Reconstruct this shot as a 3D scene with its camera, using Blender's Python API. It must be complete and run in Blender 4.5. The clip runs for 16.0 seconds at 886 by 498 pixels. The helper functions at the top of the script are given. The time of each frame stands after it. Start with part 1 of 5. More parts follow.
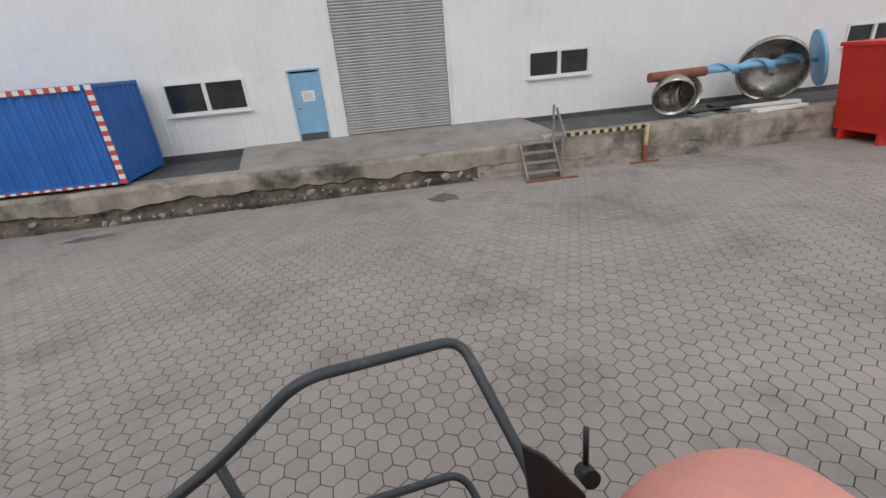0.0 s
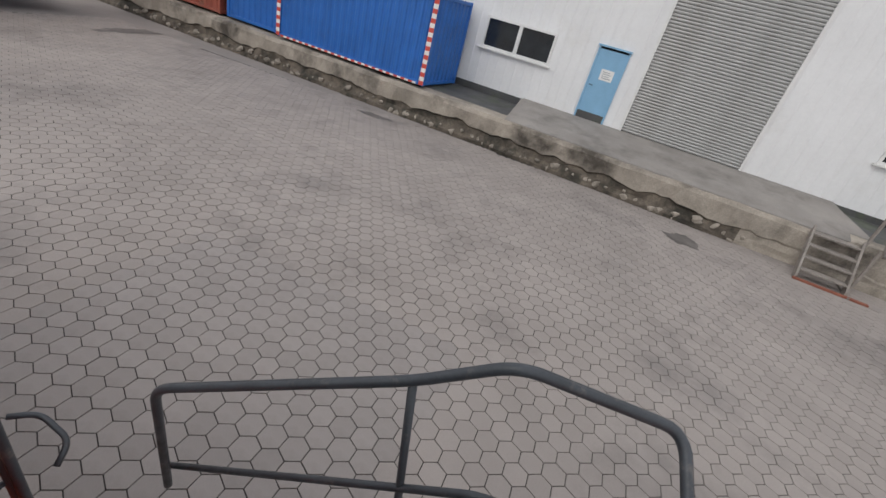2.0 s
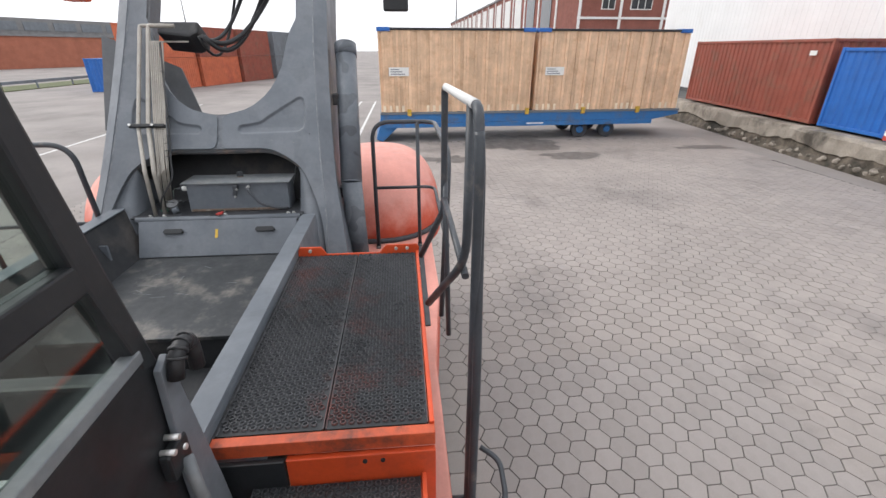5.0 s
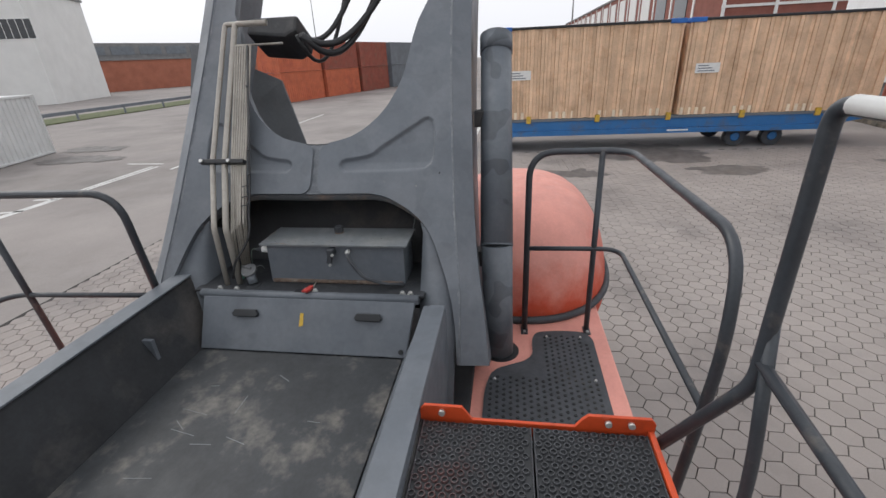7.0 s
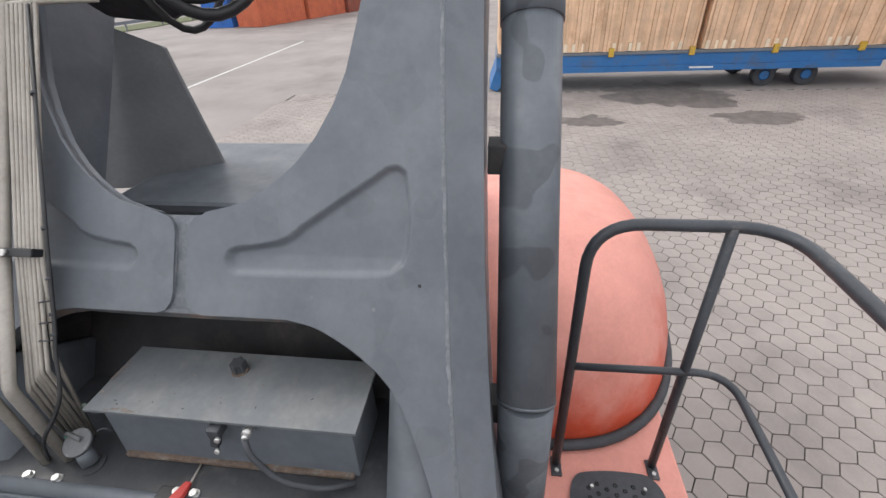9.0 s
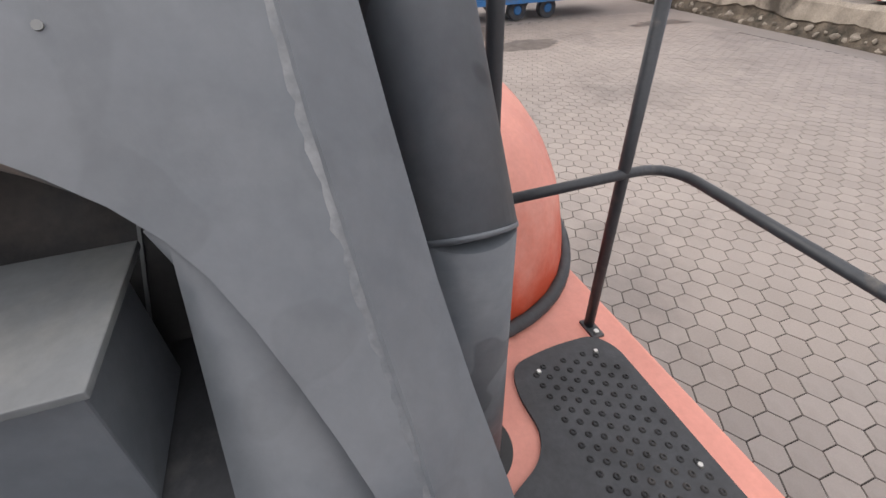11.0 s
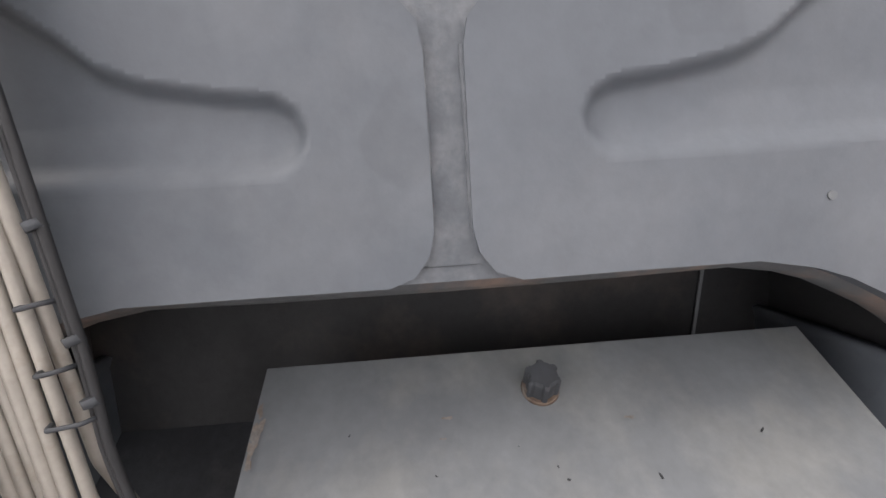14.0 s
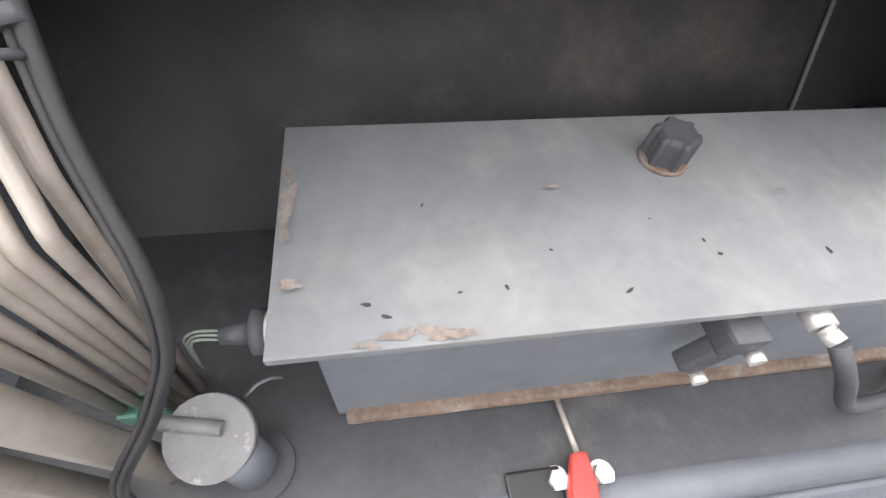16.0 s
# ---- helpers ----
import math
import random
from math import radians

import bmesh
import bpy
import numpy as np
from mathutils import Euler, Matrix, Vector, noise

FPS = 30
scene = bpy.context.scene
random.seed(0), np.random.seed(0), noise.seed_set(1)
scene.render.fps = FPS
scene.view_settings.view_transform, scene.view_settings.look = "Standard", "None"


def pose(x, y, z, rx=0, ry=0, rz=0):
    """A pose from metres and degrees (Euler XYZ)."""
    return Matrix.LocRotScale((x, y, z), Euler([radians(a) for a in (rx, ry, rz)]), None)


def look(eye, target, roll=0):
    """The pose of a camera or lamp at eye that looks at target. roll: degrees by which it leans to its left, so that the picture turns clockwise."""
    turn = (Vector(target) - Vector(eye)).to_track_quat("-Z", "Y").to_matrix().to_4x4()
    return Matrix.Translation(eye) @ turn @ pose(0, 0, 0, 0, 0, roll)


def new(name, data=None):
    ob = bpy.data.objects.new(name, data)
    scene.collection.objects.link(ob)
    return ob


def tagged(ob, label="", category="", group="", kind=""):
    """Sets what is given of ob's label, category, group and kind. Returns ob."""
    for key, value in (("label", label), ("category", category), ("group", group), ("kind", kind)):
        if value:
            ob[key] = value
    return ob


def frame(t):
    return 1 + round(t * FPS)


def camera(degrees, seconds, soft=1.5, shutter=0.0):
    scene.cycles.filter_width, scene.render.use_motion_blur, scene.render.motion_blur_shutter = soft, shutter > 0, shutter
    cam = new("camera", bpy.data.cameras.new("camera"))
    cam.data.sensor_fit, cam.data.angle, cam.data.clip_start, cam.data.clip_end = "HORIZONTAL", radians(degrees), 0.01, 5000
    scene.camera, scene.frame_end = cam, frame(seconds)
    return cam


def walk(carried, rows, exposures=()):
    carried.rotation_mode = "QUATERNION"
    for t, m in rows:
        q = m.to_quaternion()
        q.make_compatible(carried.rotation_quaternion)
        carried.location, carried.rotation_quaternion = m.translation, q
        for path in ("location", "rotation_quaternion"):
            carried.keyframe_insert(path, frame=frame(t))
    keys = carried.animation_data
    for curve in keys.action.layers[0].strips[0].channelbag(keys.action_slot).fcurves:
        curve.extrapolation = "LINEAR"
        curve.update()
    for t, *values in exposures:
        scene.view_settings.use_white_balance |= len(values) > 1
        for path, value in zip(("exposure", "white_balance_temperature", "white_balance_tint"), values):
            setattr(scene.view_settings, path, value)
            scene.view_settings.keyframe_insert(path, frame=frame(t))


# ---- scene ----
cam = camera(90.8, 16.0)
PATH = [
    (0, (1.247, 1.425, 3.546), (1.611, 3.215, 2.732), -5.2),
    (0.5, (1.181, 1.542, 3.564), (1.375, 3.279, 2.592), 5.7),
    (1, (1.085, 1.517, 3.665), (1.13, 3.268, 2.7), 11.2),
    (1.5, (0.97, 1.536, 3.606), (0.685, 3.277, 2.664), 10.5),
    (2, (0.94, 1.533, 3.542), (0.495, 3.223, 2.57), 15.5),
    (2.5, (0.797, 1.684, 3.434), (-0.29, 2.958, 2.34), 4.4),
    (3, (0.663, 1.803, 3.4), (-0.987, 2.26, 2.366), -2.6),
    (3.5, (0.633, 1.864, 3.403), (-1.016, 2.19, 2.32), -5.9),
    (4, (0.658, 1.813, 3.423), (-0.977, 2.04, 2.295), -6.6),
    (4.5, (0.703, 1.815, 3.46), (-0.943, 2.096, 2.359), -4.1),
    (5, (0.689, 1.765, 3.399), (-1.121, 1.932, 2.564), 0.1),
    (5.2, (0.601, 1.692, 3.288), (-1.291, 1.635, 2.643), -0.1),
    (7.3, (-0.975, 1.353, 3.361), (-2.72, 0.962, 2.466), -4.7),
    (7.5, (-1.119, 1.343, 3.43), (-2.812, 0.94, 2.443), -5.1),
    (8, (-1.414, 1.352, 3.542), (-3.065, 1.122, 2.437), -4.7),
    (8.5, (-1.78, 1.29, 3.522), (-3.452, 1.123, 2.437), -3.2),
    (9, (-2.096, 1.221, 3.478), (-3.761, 0.969, 2.399), -2.7),
    (9.5, (-2.278, 1.166, 3.393), (-3.946, 1.046, 2.296), -9.4),
    (10, (-2.389, 1.062, 2.996), (-4.027, 1.658, 2.016), -1.3),
    (10.2, (-2.446, 1.089, 2.852), (-3.979, 1.741, 1.745), 0.9),
    (12.3, (-2.413, 1.06, 2.75), (-3.935, 1.481, 1.523), -4.0),
    (12.5, (-2.415, 1.039, 2.766), (-3.919, 1.424, 1.505), -3.7),
    (13, (-2.398, 0.769, 3.004), (-3.911, 0.821, 1.697), 2.4),
    (13.2, (-2.466, 0.589, 3.053), (-3.983, 0.615, 1.75), 1.1),
    (13.5, (-2.553, 0.446, 3.105), (-4.086, 0.519, 1.821), -2.1),
    (14, (-2.632, 0.280, 3.000), (-4.132, 0.368, 1.681), -1.8),
    (14.5, (-2.645, 0.154, 2.765), (-4.019, 0.34, 1.324), 4.2),
    (15, (-2.658, 0.131, 2.775), (-3.894, 0.365, 1.221), 5.4),
    (15.5, (-2.644, 0.139, 2.746), (-3.767, 0.377, 1.108), 6.2),
    (16, (-2.649, 0.129, 2.76), (-3.74, 0.39, 1.104), 7.1),
]
walk(cam, [(t, look(eye, target, roll)) for t, eye, target, roll in PATH],
     exposures=((0, -0.15, 6500, 10), (0.5, 0.1, 6500, 10), (1, 0.1, 6500, 10), (2, -0.1, 6500, 10), (2.5, -0.05, 6450, 10), (3, 0.35, 6450, 8), (4.5, 0.85, 6500, 8), (5, 0.6, 6500, 10), (7.5, 0.1, 6500, 10), (8, 0.8, 6500, 10), (8.5, 0.78, 6550, 11), (9, 0.62, 6600, 11), (9.5, 0.68, 6650, 12), (10, 0.52, 6780, 13), (10.2, 0.5, 6800, 13), (12.5, 0.95, 7200, 16), (13, 0.93, 7150, 16), (13.5, 1.12, 7100, 16), (14, 0.85, 7000, 15), (14.5, 1.72, 7000, 15), (15, 1.95, 7000, 15), (16, 1.97, 6950, 15)))

# ---------- sky, sun ----------
SUN_EL, SUN_AZ = 48.0, 200.0
world = bpy.data.worlds.new("overcast_sky")
scene.world = world
world.use_nodes = True
wn = world.node_tree
wn.nodes.clear()
w_out = wn.nodes.new("ShaderNodeOutputWorld")
w_bg = wn.nodes.new("ShaderNodeBackground")
w_sky = wn.nodes.new("ShaderNodeTexSky")
w_hue = wn.nodes.new("ShaderNodeHueSaturation")
w_sky.sky_type = 'NISHITA'
w_sky.sun_disc = False
w_sky.sun_elevation, w_sky.sun_rotation = radians(SUN_EL), radians(SUN_AZ)
w_sky.dust_density, w_sky.air_density, w_sky.ozone_density = 6.0, 1.5, 1.0
w_hue.inputs["Saturation"].default_value = 0.22
w_bg.inputs["Strength"].default_value = 0.15
wn.links.new(w_sky.outputs[0], w_hue.inputs["Color"])
w_cloud = wn.nodes.new("ShaderNodeMix")
w_cloud.data_type = 'RGBA'
w_cloud.inputs["Factor"].default_value = 0.82
w_cloud.inputs["B"].default_value = (6.7, 6.8, 7.2, 1)
wn.links.new(w_hue.outputs[0], w_cloud.inputs["A"])
wn.links.new(w_cloud.outputs["Result"], w_bg.inputs["Color"])
wn.links.new(w_bg.outputs[0], w_out.inputs["Surface"])
sun = new("sun", bpy.data.lights.new("sun", 'SUN'))
sun.data.energy, sun.data.angle, sun.data.color = 0.5, radians(20), (1.0, 0.97, 0.93)
sun.matrix_world = pose(0, 0, 30, 90 - SUN_EL, 0, 180 - SUN_AZ)


# ---------- materials ----------
def mat(name, col, rough=0.6, metal=0.0, var=0.25, scale=3.0, fine=60.0, bump=0.15, bump_scale=120.0,
        tint=None, stain=0.0, stain_scale=1.2, stain_low=0.5, obj_var=0.0, island_var=0.0, spec=0.5, top_col=None, blot=0.0, blot_scale=6.0, blot_low=0.62):
    """A painted or raw surface: base colour with broad and fine variation, stains of colour tint, and fine relief."""
    m = bpy.data.materials.new(name)
    m.use_nodes = True
    nt = m.node_tree
    n, l = nt.nodes, nt.links
    b = n["Principled BSDF"]
    b.inputs["Roughness"].default_value, b.inputs["Metallic"].default_value = rough, metal
    b.inputs["Specular IOR Level"].default_value = spec
    tc = n.new("ShaderNodeTexCoord")

    def noise_at(s, detail=4, rough_=0.6):
        x = n.new("ShaderNodeTexNoise")
        x.inputs["Scale"].default_value, x.inputs["Detail"].default_value, x.inputs["Roughness"].default_value = s, detail, rough_
        l.new(tc.outputs["Object"], x.inputs["Vector"])
        return x.outputs["Fac"]

    def ramp(src, lo, hi, a, c):
        r = n.new("ShaderNodeMapRange")
        for k, v in zip(("From Min", "From Max", "To Min", "To Max"), (lo, hi, a, c)):
            r.inputs[k].default_value = v
        l.new(src, r.inputs["Value"])
        return r.outputs[0]

    def times(a, c):
        x = n.new("ShaderNodeMath")
        x.operation = 'MULTIPLY'
        l.new(a, x.inputs[0])
        l.new(c, x.inputs[1])
        return x.outputs[0]

    broad = ramp(noise_at(scale), 0.3, 0.7, 1 - var, 1 + var)
    grain = ramp(noise_at(fine, 3), 0.3, 0.7, 1 - var * 0.5, 1 + var * 0.5)
    value = times(broad, grain)
    if obj_var:
        oi = n.new("ShaderNodeObjectInfo")
        value = times(value, ramp(oi.outputs["Random"], 0, 1, 1 - obj_var, 1 + obj_var))
    if island_var:
        ge = n.new("ShaderNodeNewGeometry")
        value = times(value, ramp(ge.outputs["Random Per Island"], 0, 1, 1 - island_var, 1 + island_var))
    if blot:  # damp patches with a clear outline
        value = times(value, ramp(noise_at(blot_scale, 1, 0.3), blot_low, blot_low + 0.02, 1, 1 - blot))
    vm = n.new("ShaderNodeVectorMath")
    vm.operation = 'SCALE'
    if tint:
        mx = n.new("ShaderNodeMix")
        mx.data_type = 'RGBA'
        mx.inputs["A"].default_value, mx.inputs["B"].default_value = (*col, 1), (*tint, 1)
        l.new(ramp(noise_at(stain_scale, 8, 0.65), stain_low, stain_low + 0.16, 0, stain), mx.inputs["Factor"])
        l.new(mx.outputs["Result"], vm.inputs[0])
    else:
        vm.inputs[0].default_value = col
    if top_col:  # second colour on the sides that face up, its edge broken by noise
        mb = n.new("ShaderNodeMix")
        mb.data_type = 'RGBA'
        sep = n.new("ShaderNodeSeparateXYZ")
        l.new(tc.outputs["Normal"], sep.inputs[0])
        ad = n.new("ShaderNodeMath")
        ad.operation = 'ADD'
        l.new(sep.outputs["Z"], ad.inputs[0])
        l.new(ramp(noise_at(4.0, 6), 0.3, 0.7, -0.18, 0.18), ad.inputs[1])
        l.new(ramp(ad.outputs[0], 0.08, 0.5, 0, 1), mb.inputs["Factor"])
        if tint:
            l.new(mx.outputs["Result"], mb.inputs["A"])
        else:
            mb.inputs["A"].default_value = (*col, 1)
        mb.inputs["B"].default_value = (*top_col, 1)
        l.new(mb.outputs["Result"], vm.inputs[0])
    l.new(value, vm.inputs["Scale"])
    l.new(vm.outputs[0], b.inputs["Base Color"])
    l.new(ramp(noise_at(scale * 2.3), 0.3, 0.7, max(0.02, rough - 0.1), min(1, rough + 0.1)), b.inputs["Roughness"])
    if bump:
        bp = n.new("ShaderNodeBump")
        bp.inputs["Strength"].default_value, bp.inputs["Distance"].default_value = bump, 0.004
        l.new(noise_at(bump_scale, 5), bp.inputs["Height"])
        l.new(bp.outputs[0], b.inputs["Normal"])
    return m


M = {}
M["grey"] = mat("grey_machine_paint", (0.118, 0.134, 0.153), 0.48, var=0.1, scale=2.5, fine=35, bump=0.1, bump_scale=60, tint=(0.165, 0.18, 0.197), stain=0.6, stain_scale=3.0, stain_low=0.45, blot=0.08, blot_scale=7.0, blot_low=0.64)
M["pipe"] = mat("damp_spotted_pipe_paint", (0.115, 0.131, 0.15), 0.45, var=0.1, scale=4, fine=40, bump=0.1, bump_scale=60, tint=(0.16, 0.175, 0.19), stain=0.6, stain_scale=4.0, stain_low=0.47, blot=0.32, blot_scale=6.5, blot_low=0.585)
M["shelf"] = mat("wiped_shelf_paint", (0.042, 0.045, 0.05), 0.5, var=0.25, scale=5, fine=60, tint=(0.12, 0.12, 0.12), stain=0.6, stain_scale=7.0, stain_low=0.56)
M["grey_worn"] = mat("worn_grey_weld", (0.13, 0.145, 0.162), 0.5, var=0.2, scale=14, fine=90, bump=0.3, bump_scale=90, tint=(0.18, 0.19, 0.2), stain=0.8, stain_scale=14, stain_low=0.45)
# Shade of the recess is put into this near-black base; the tint adds brown smudges.
M["recess_shade"] = mat("shaded_recess_paint", (0.021, 0.022, 0.024), 0.62, var=0.25, scale=3, tint=(0.075, 0.06, 0.052), stain=0.6, stain_scale=4.0, stain_low=0.5)
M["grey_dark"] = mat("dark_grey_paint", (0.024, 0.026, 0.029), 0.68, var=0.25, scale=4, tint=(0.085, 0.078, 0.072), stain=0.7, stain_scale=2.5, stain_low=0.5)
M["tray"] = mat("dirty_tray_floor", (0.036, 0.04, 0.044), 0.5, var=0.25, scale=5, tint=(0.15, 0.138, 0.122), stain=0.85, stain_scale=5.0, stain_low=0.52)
M["tank"] = mat("tank_top_paint", (0.152, 0.165, 0.174), 0.55, var=0.12, scale=6, fine=50, bump=0.06, tint=(0.215, 0.222, 0.216), stain=0.7, stain_scale=5, stain_low=0.48)
M["tank_dull"] = mat("faded_boom_paint", (0.15, 0.16, 0.168), 0.45, var=0.12, scale=4, fine=50, bump=0.06, tint=(0.19, 0.195, 0.195), stain=0.6, stain_scale=3, stain_low=0.48)
M["chipped"] = mat("chipped_grey_enamel", (0.15, 0.155, 0.16), 0.45, var=0.15, scale=20, fine=120, bump=0.2, tint=(0.5, 0.49, 0.46), stain=0.9, stain_scale=55, stain_low=0.6)
M["flake"] = mat("flaking_rusty_paint", (0.2, 0.168, 0.142), 0.75, var=0.35, scale=40, fine=200, bump=0.3, tint=(0.17, 0.165, 0.16), stain=0.8, stain_scale=60, stain_low=0.45)
M["lip"] = mat("scuffed_lip_paint", (0.1, 0.105, 0.11), 0.55, var=0.2, scale=6, tint=(0.2, 0.14, 0.11), stain=0.9, stain_scale=6, stain_low=0.5)
M["rust"] = mat("rusty_edge", (0.14, 0.1, 0.075), 0.8, var=0.4, scale=20, fine=120, tint=(0.2, 0.185, 0.165), stain=0.8, stain_scale=18)
M["red"] = mat("orange_red_paint", (0.6, 0.075, 0.02), 0.42, var=0.12, scale=4, bump=0.08, tint=(0.3, 0.05, 0.025), stain=0.5, stain_scale=5, stain_low=0.55)
M["grimy_red"] = mat("grimy_orange_red_paint", (0.5, 0.085, 0.03), 0.5, var=0.2, scale=8, bump=0.1, tint=(0.05, 0.04, 0.035), stain=0.95, stain_scale=7, stain_low=0.5)
M["pale_top"] = mat("pale_topped_red_paint", (0.55, 0.075, 0.03), 0.55, var=0.08, scale=5, bump=0.08, tint=(0.48, 0.06, 0.03), stain=0.5, stain_scale=3, stain_low=0.52, top_col=(0.72, 0.31, 0.25))
M["rubber"] = mat("black_rubber", (0.05, 0.055, 0.062), 0.65, var=0.2, scale=8, bump=0.2)
M["black"] = mat("black_paint", (0.016, 0.018, 0.02), 0.45, var=0.2, scale=5, bump=0.05)
M["rail"] = mat("dark_grey_rail_paint", (0.042, 0.048, 0.056), 0.4, var=0.2, scale=6, fine=90, bump=0.12, tint=(0.17, 0.15, 0.13), stain=0.7, stain_scale=9, stain_low=0.58)
M["zinc"] = mat("cream_zinc_tube", (0.37, 0.345, 0.305), 0.38, metal=0.2, var=0.12, scale=10, fine=90, bump=0.04, tint=(0.28, 0.24, 0.19), stain=0.6, stain_scale=24, stain_low=0.55)
M["chrome"] = mat("bright_bolt", (0.62, 0.62, 0.6), 0.35, metal=0.6, var=0.15, scale=20, bump=0)
M["hose"] = mat("rubber_hose", (0.02, 0.021, 0.023), 0.5, var=0.2, scale=10)
M["grate"] = mat("worn_grating", (0.09, 0.093, 0.1), 0.34, metal=0.4, var=0.3, scale=3, tint=(0.19, 0.06, 0.045), stain=0.75, stain_scale=2.2, stain_low=0.52)
M["paver"] = mat("concrete_paver", (0.3, 0.268, 0.247), 0.85, var=0.12, scale=0.35, fine=70, bump=0.25, bump_scale=160, tint=(0.18, 0.163, 0.155), stain=0.8, stain_scale=0.45, stain_low=0.52, island_var=0.055)
M["paver_one"] = mat("concrete_paver_single", (0.285, 0.258, 0.242), 0.85, var=0.1, scale=1.5, fine=70, bump=0.25, bump_scale=160, tint=(0.22, 0.2, 0.188), stain=0.7, stain_scale=2.0, stain_low=0.5, obj_var=0.07)
M["ground"] = mat("worn_yard_surface", (0.27, 0.245, 0.23), 0.9, var=0.15, scale=0.3, fine=40, bump=0.3, tint=(0.19, 0.175, 0.165), stain=0.8, stain_scale=0.2)
M["joint"] = mat("dark_joint_sand", (0.035, 0.031, 0.028), 0.95, var=0.3, scale=3, fine=60, bump=0.3)
M["wet"] = mat("oil_dark_stain", (0.13, 0.118, 0.11), 0.6, var=0.3, scale=2, bump=0.1)
M["concrete"] = mat("old_dock_concrete", (0.31, 0.275, 0.23), 0.88, var=0.3, scale=1.5, fine=30, bump=0.8, bump_scale=14, tint=(0.055, 0.047, 0.038), stain=0.9, stain_scale=0.7, stain_low=0.5)
M["damp_concrete"] = mat("damp_broken_concrete", (0.12, 0.1, 0.078), 0.85, var=0.45, scale=3, fine=25, bump=0.9, bump_scale=12, tint=(0.035, 0.032, 0.024), stain=0.95, stain_scale=1.6, stain_low=0.46)
M["apron"] = mat("dock_top_concrete", (0.27, 0.25, 0.23), 0.88, var=0.15, scale=1.0, fine=30, bump=0.3, tint=(0.15, 0.14, 0.13), stain=0.7, stain_scale=0.8)
M["apron_dark"] = mat("damp_dark_dock_top", (0.075, 0.075, 0.075), 0.7, var=0.25, scale=1.0, fine=30, bump=0.3, tint=(0.07, 0.085, 0.05), stain=0.7, stain_scale=1.3)
M["clad"] = mat("white_metal_cladding", (0.75, 0.755, 0.75), 0.5, var=0.04, scale=0.6, fine=12, bump=0.02, tint=(0.64, 0.63, 0.59), stain=0.5, stain_scale=0.7, stain_low=0.58)
M["white"] = mat("white_window_frame", (0.72, 0.72, 0.7), 0.45, var=0.06, scale=3, bump=0.03)
M["shutter"] = mat("galvanised_shutter", (0.36, 0.36, 0.35), 0.5, metal=0.25, var=0.1, scale=1.0, bump=0.05, tint=(0.27, 0.26, 0.24), stain=0.5, stain_scale=0.8)
M["door"] = mat("light_blue_door_paint", (0.22, 0.42, 0.6), 0.45, var=0.08, scale=2, bump=0.05)
M["paper"] = mat("white_paper_sign", (0.75, 0.75, 0.73), 0.7, var=0.05, scale=8, bump=0)
M["pane"] = mat("dark_window_glass", (0.02, 0.023, 0.026), 0.08, var=0.4, scale=1.5, bump=0, spec=0.7)
M["blue"] = mat("blue_container_paint", (0.02, 0.13, 0.44), 0.45, var=0.12, scale=1.5, bump=0.06, tint=(0.03, 0.09, 0.26), stain=0.5, stain_scale=1.6, stain_low=0.55)
M["trailer"] = mat("blue_trailer_paint", (0.03, 0.16, 0.4), 0.5, var=0.15, scale=2, bump=0.06, tint=(0.08, 0.09, 0.11), stain=0.7, stain_scale=2)
M["rustred"] = mat("oxide_red_container", (0.27, 0.07, 0.045), 0.6, var=0.15, scale=1.5, bump=0.08, tint=(0.2, 0.09, 0.06), stain=0.7, stain_scale=1.6)
M["orange"] = mat("orange_container", (0.5, 0.13, 0.06), 0.6, var=0.15, scale=1.5, bump=0.08, tint=(0.36, 0.08, 0.05), stain=0.6, stain_scale=1.0)
M["greycont"] = mat("grey_container", (0.16, 0.18, 0.2), 0.6, var=0.15, scale=1.5, bump=0.08)
M["whitecont"] = mat("white_container", (0.6, 0.61, 0.6), 0.5, var=0.08, scale=1.5, bump=0.06)
M["wood"] = mat("crate_plywood", (0.72, 0.5, 0.33), 0.75, var=0.16, scale=1.6, fine=25, bump=0.2, bump_scale=50, tint=(0.55, 0.34, 0.2), stain=0.6, stain_scale=2.2, obj_var=0.12)
M["whitewood"] = mat("pale_new_softwood", (0.8, 0.68, 0.52), 0.75, var=0.1, scale=4, fine=40, bump=0.15, obj_var=0.1)
M["stripe_red"] = mat("red_warning_paint", (0.55, 0.07, 0.05), 0.6, var=0.12, scale=5, bump=0.02)
M["yellow"] = mat("yellow_paint", (0.62, 0.4, 0.05), 0.55, var=0.2, scale=6, bump=0.05, tint=(0.25, 0.16, 0.07), stain=0.7, stain_scale=6)
M["pale_yellow"] = mat("worn_pale_yellow_paint", (0.6, 0.5, 0.24), 0.6, var=0.2, scale=6, bump=0.05, tint=(0.3, 0.24, 0.15), stain=0.8, stain_scale=7)
M["oldwood"] = mat("weathered_step_wood", (0.25, 0.225, 0.2), 0.8, var=0.25, scale=6, fine=60, bump=0.3)
M["steel"] = mat("brushed_stainless", (0.36, 0.34, 0.31), 0.3, metal=0.85, var=0.2, scale=3, bump=0.05)
M["skyblue"] = mat("light_blue_machine_paint", (0.2, 0.42, 0.62), 0.5, var=0.12, scale=3, bump=0.05)
M["brown"] = mat("red_brown_pipe", (0.23, 0.08, 0.05), 0.7, var=0.2, scale=4)
M["skip"] = mat("bright_red_skip", (0.62, 0.03, 0.018), 0.45, var=0.08, scale=2, bump=0.05)
M["brick"] = mat("red_brown_brick", (0.22, 0.08, 0.06), 0.85, var=0.15, scale=1.0, fine=8, bump=0.1)
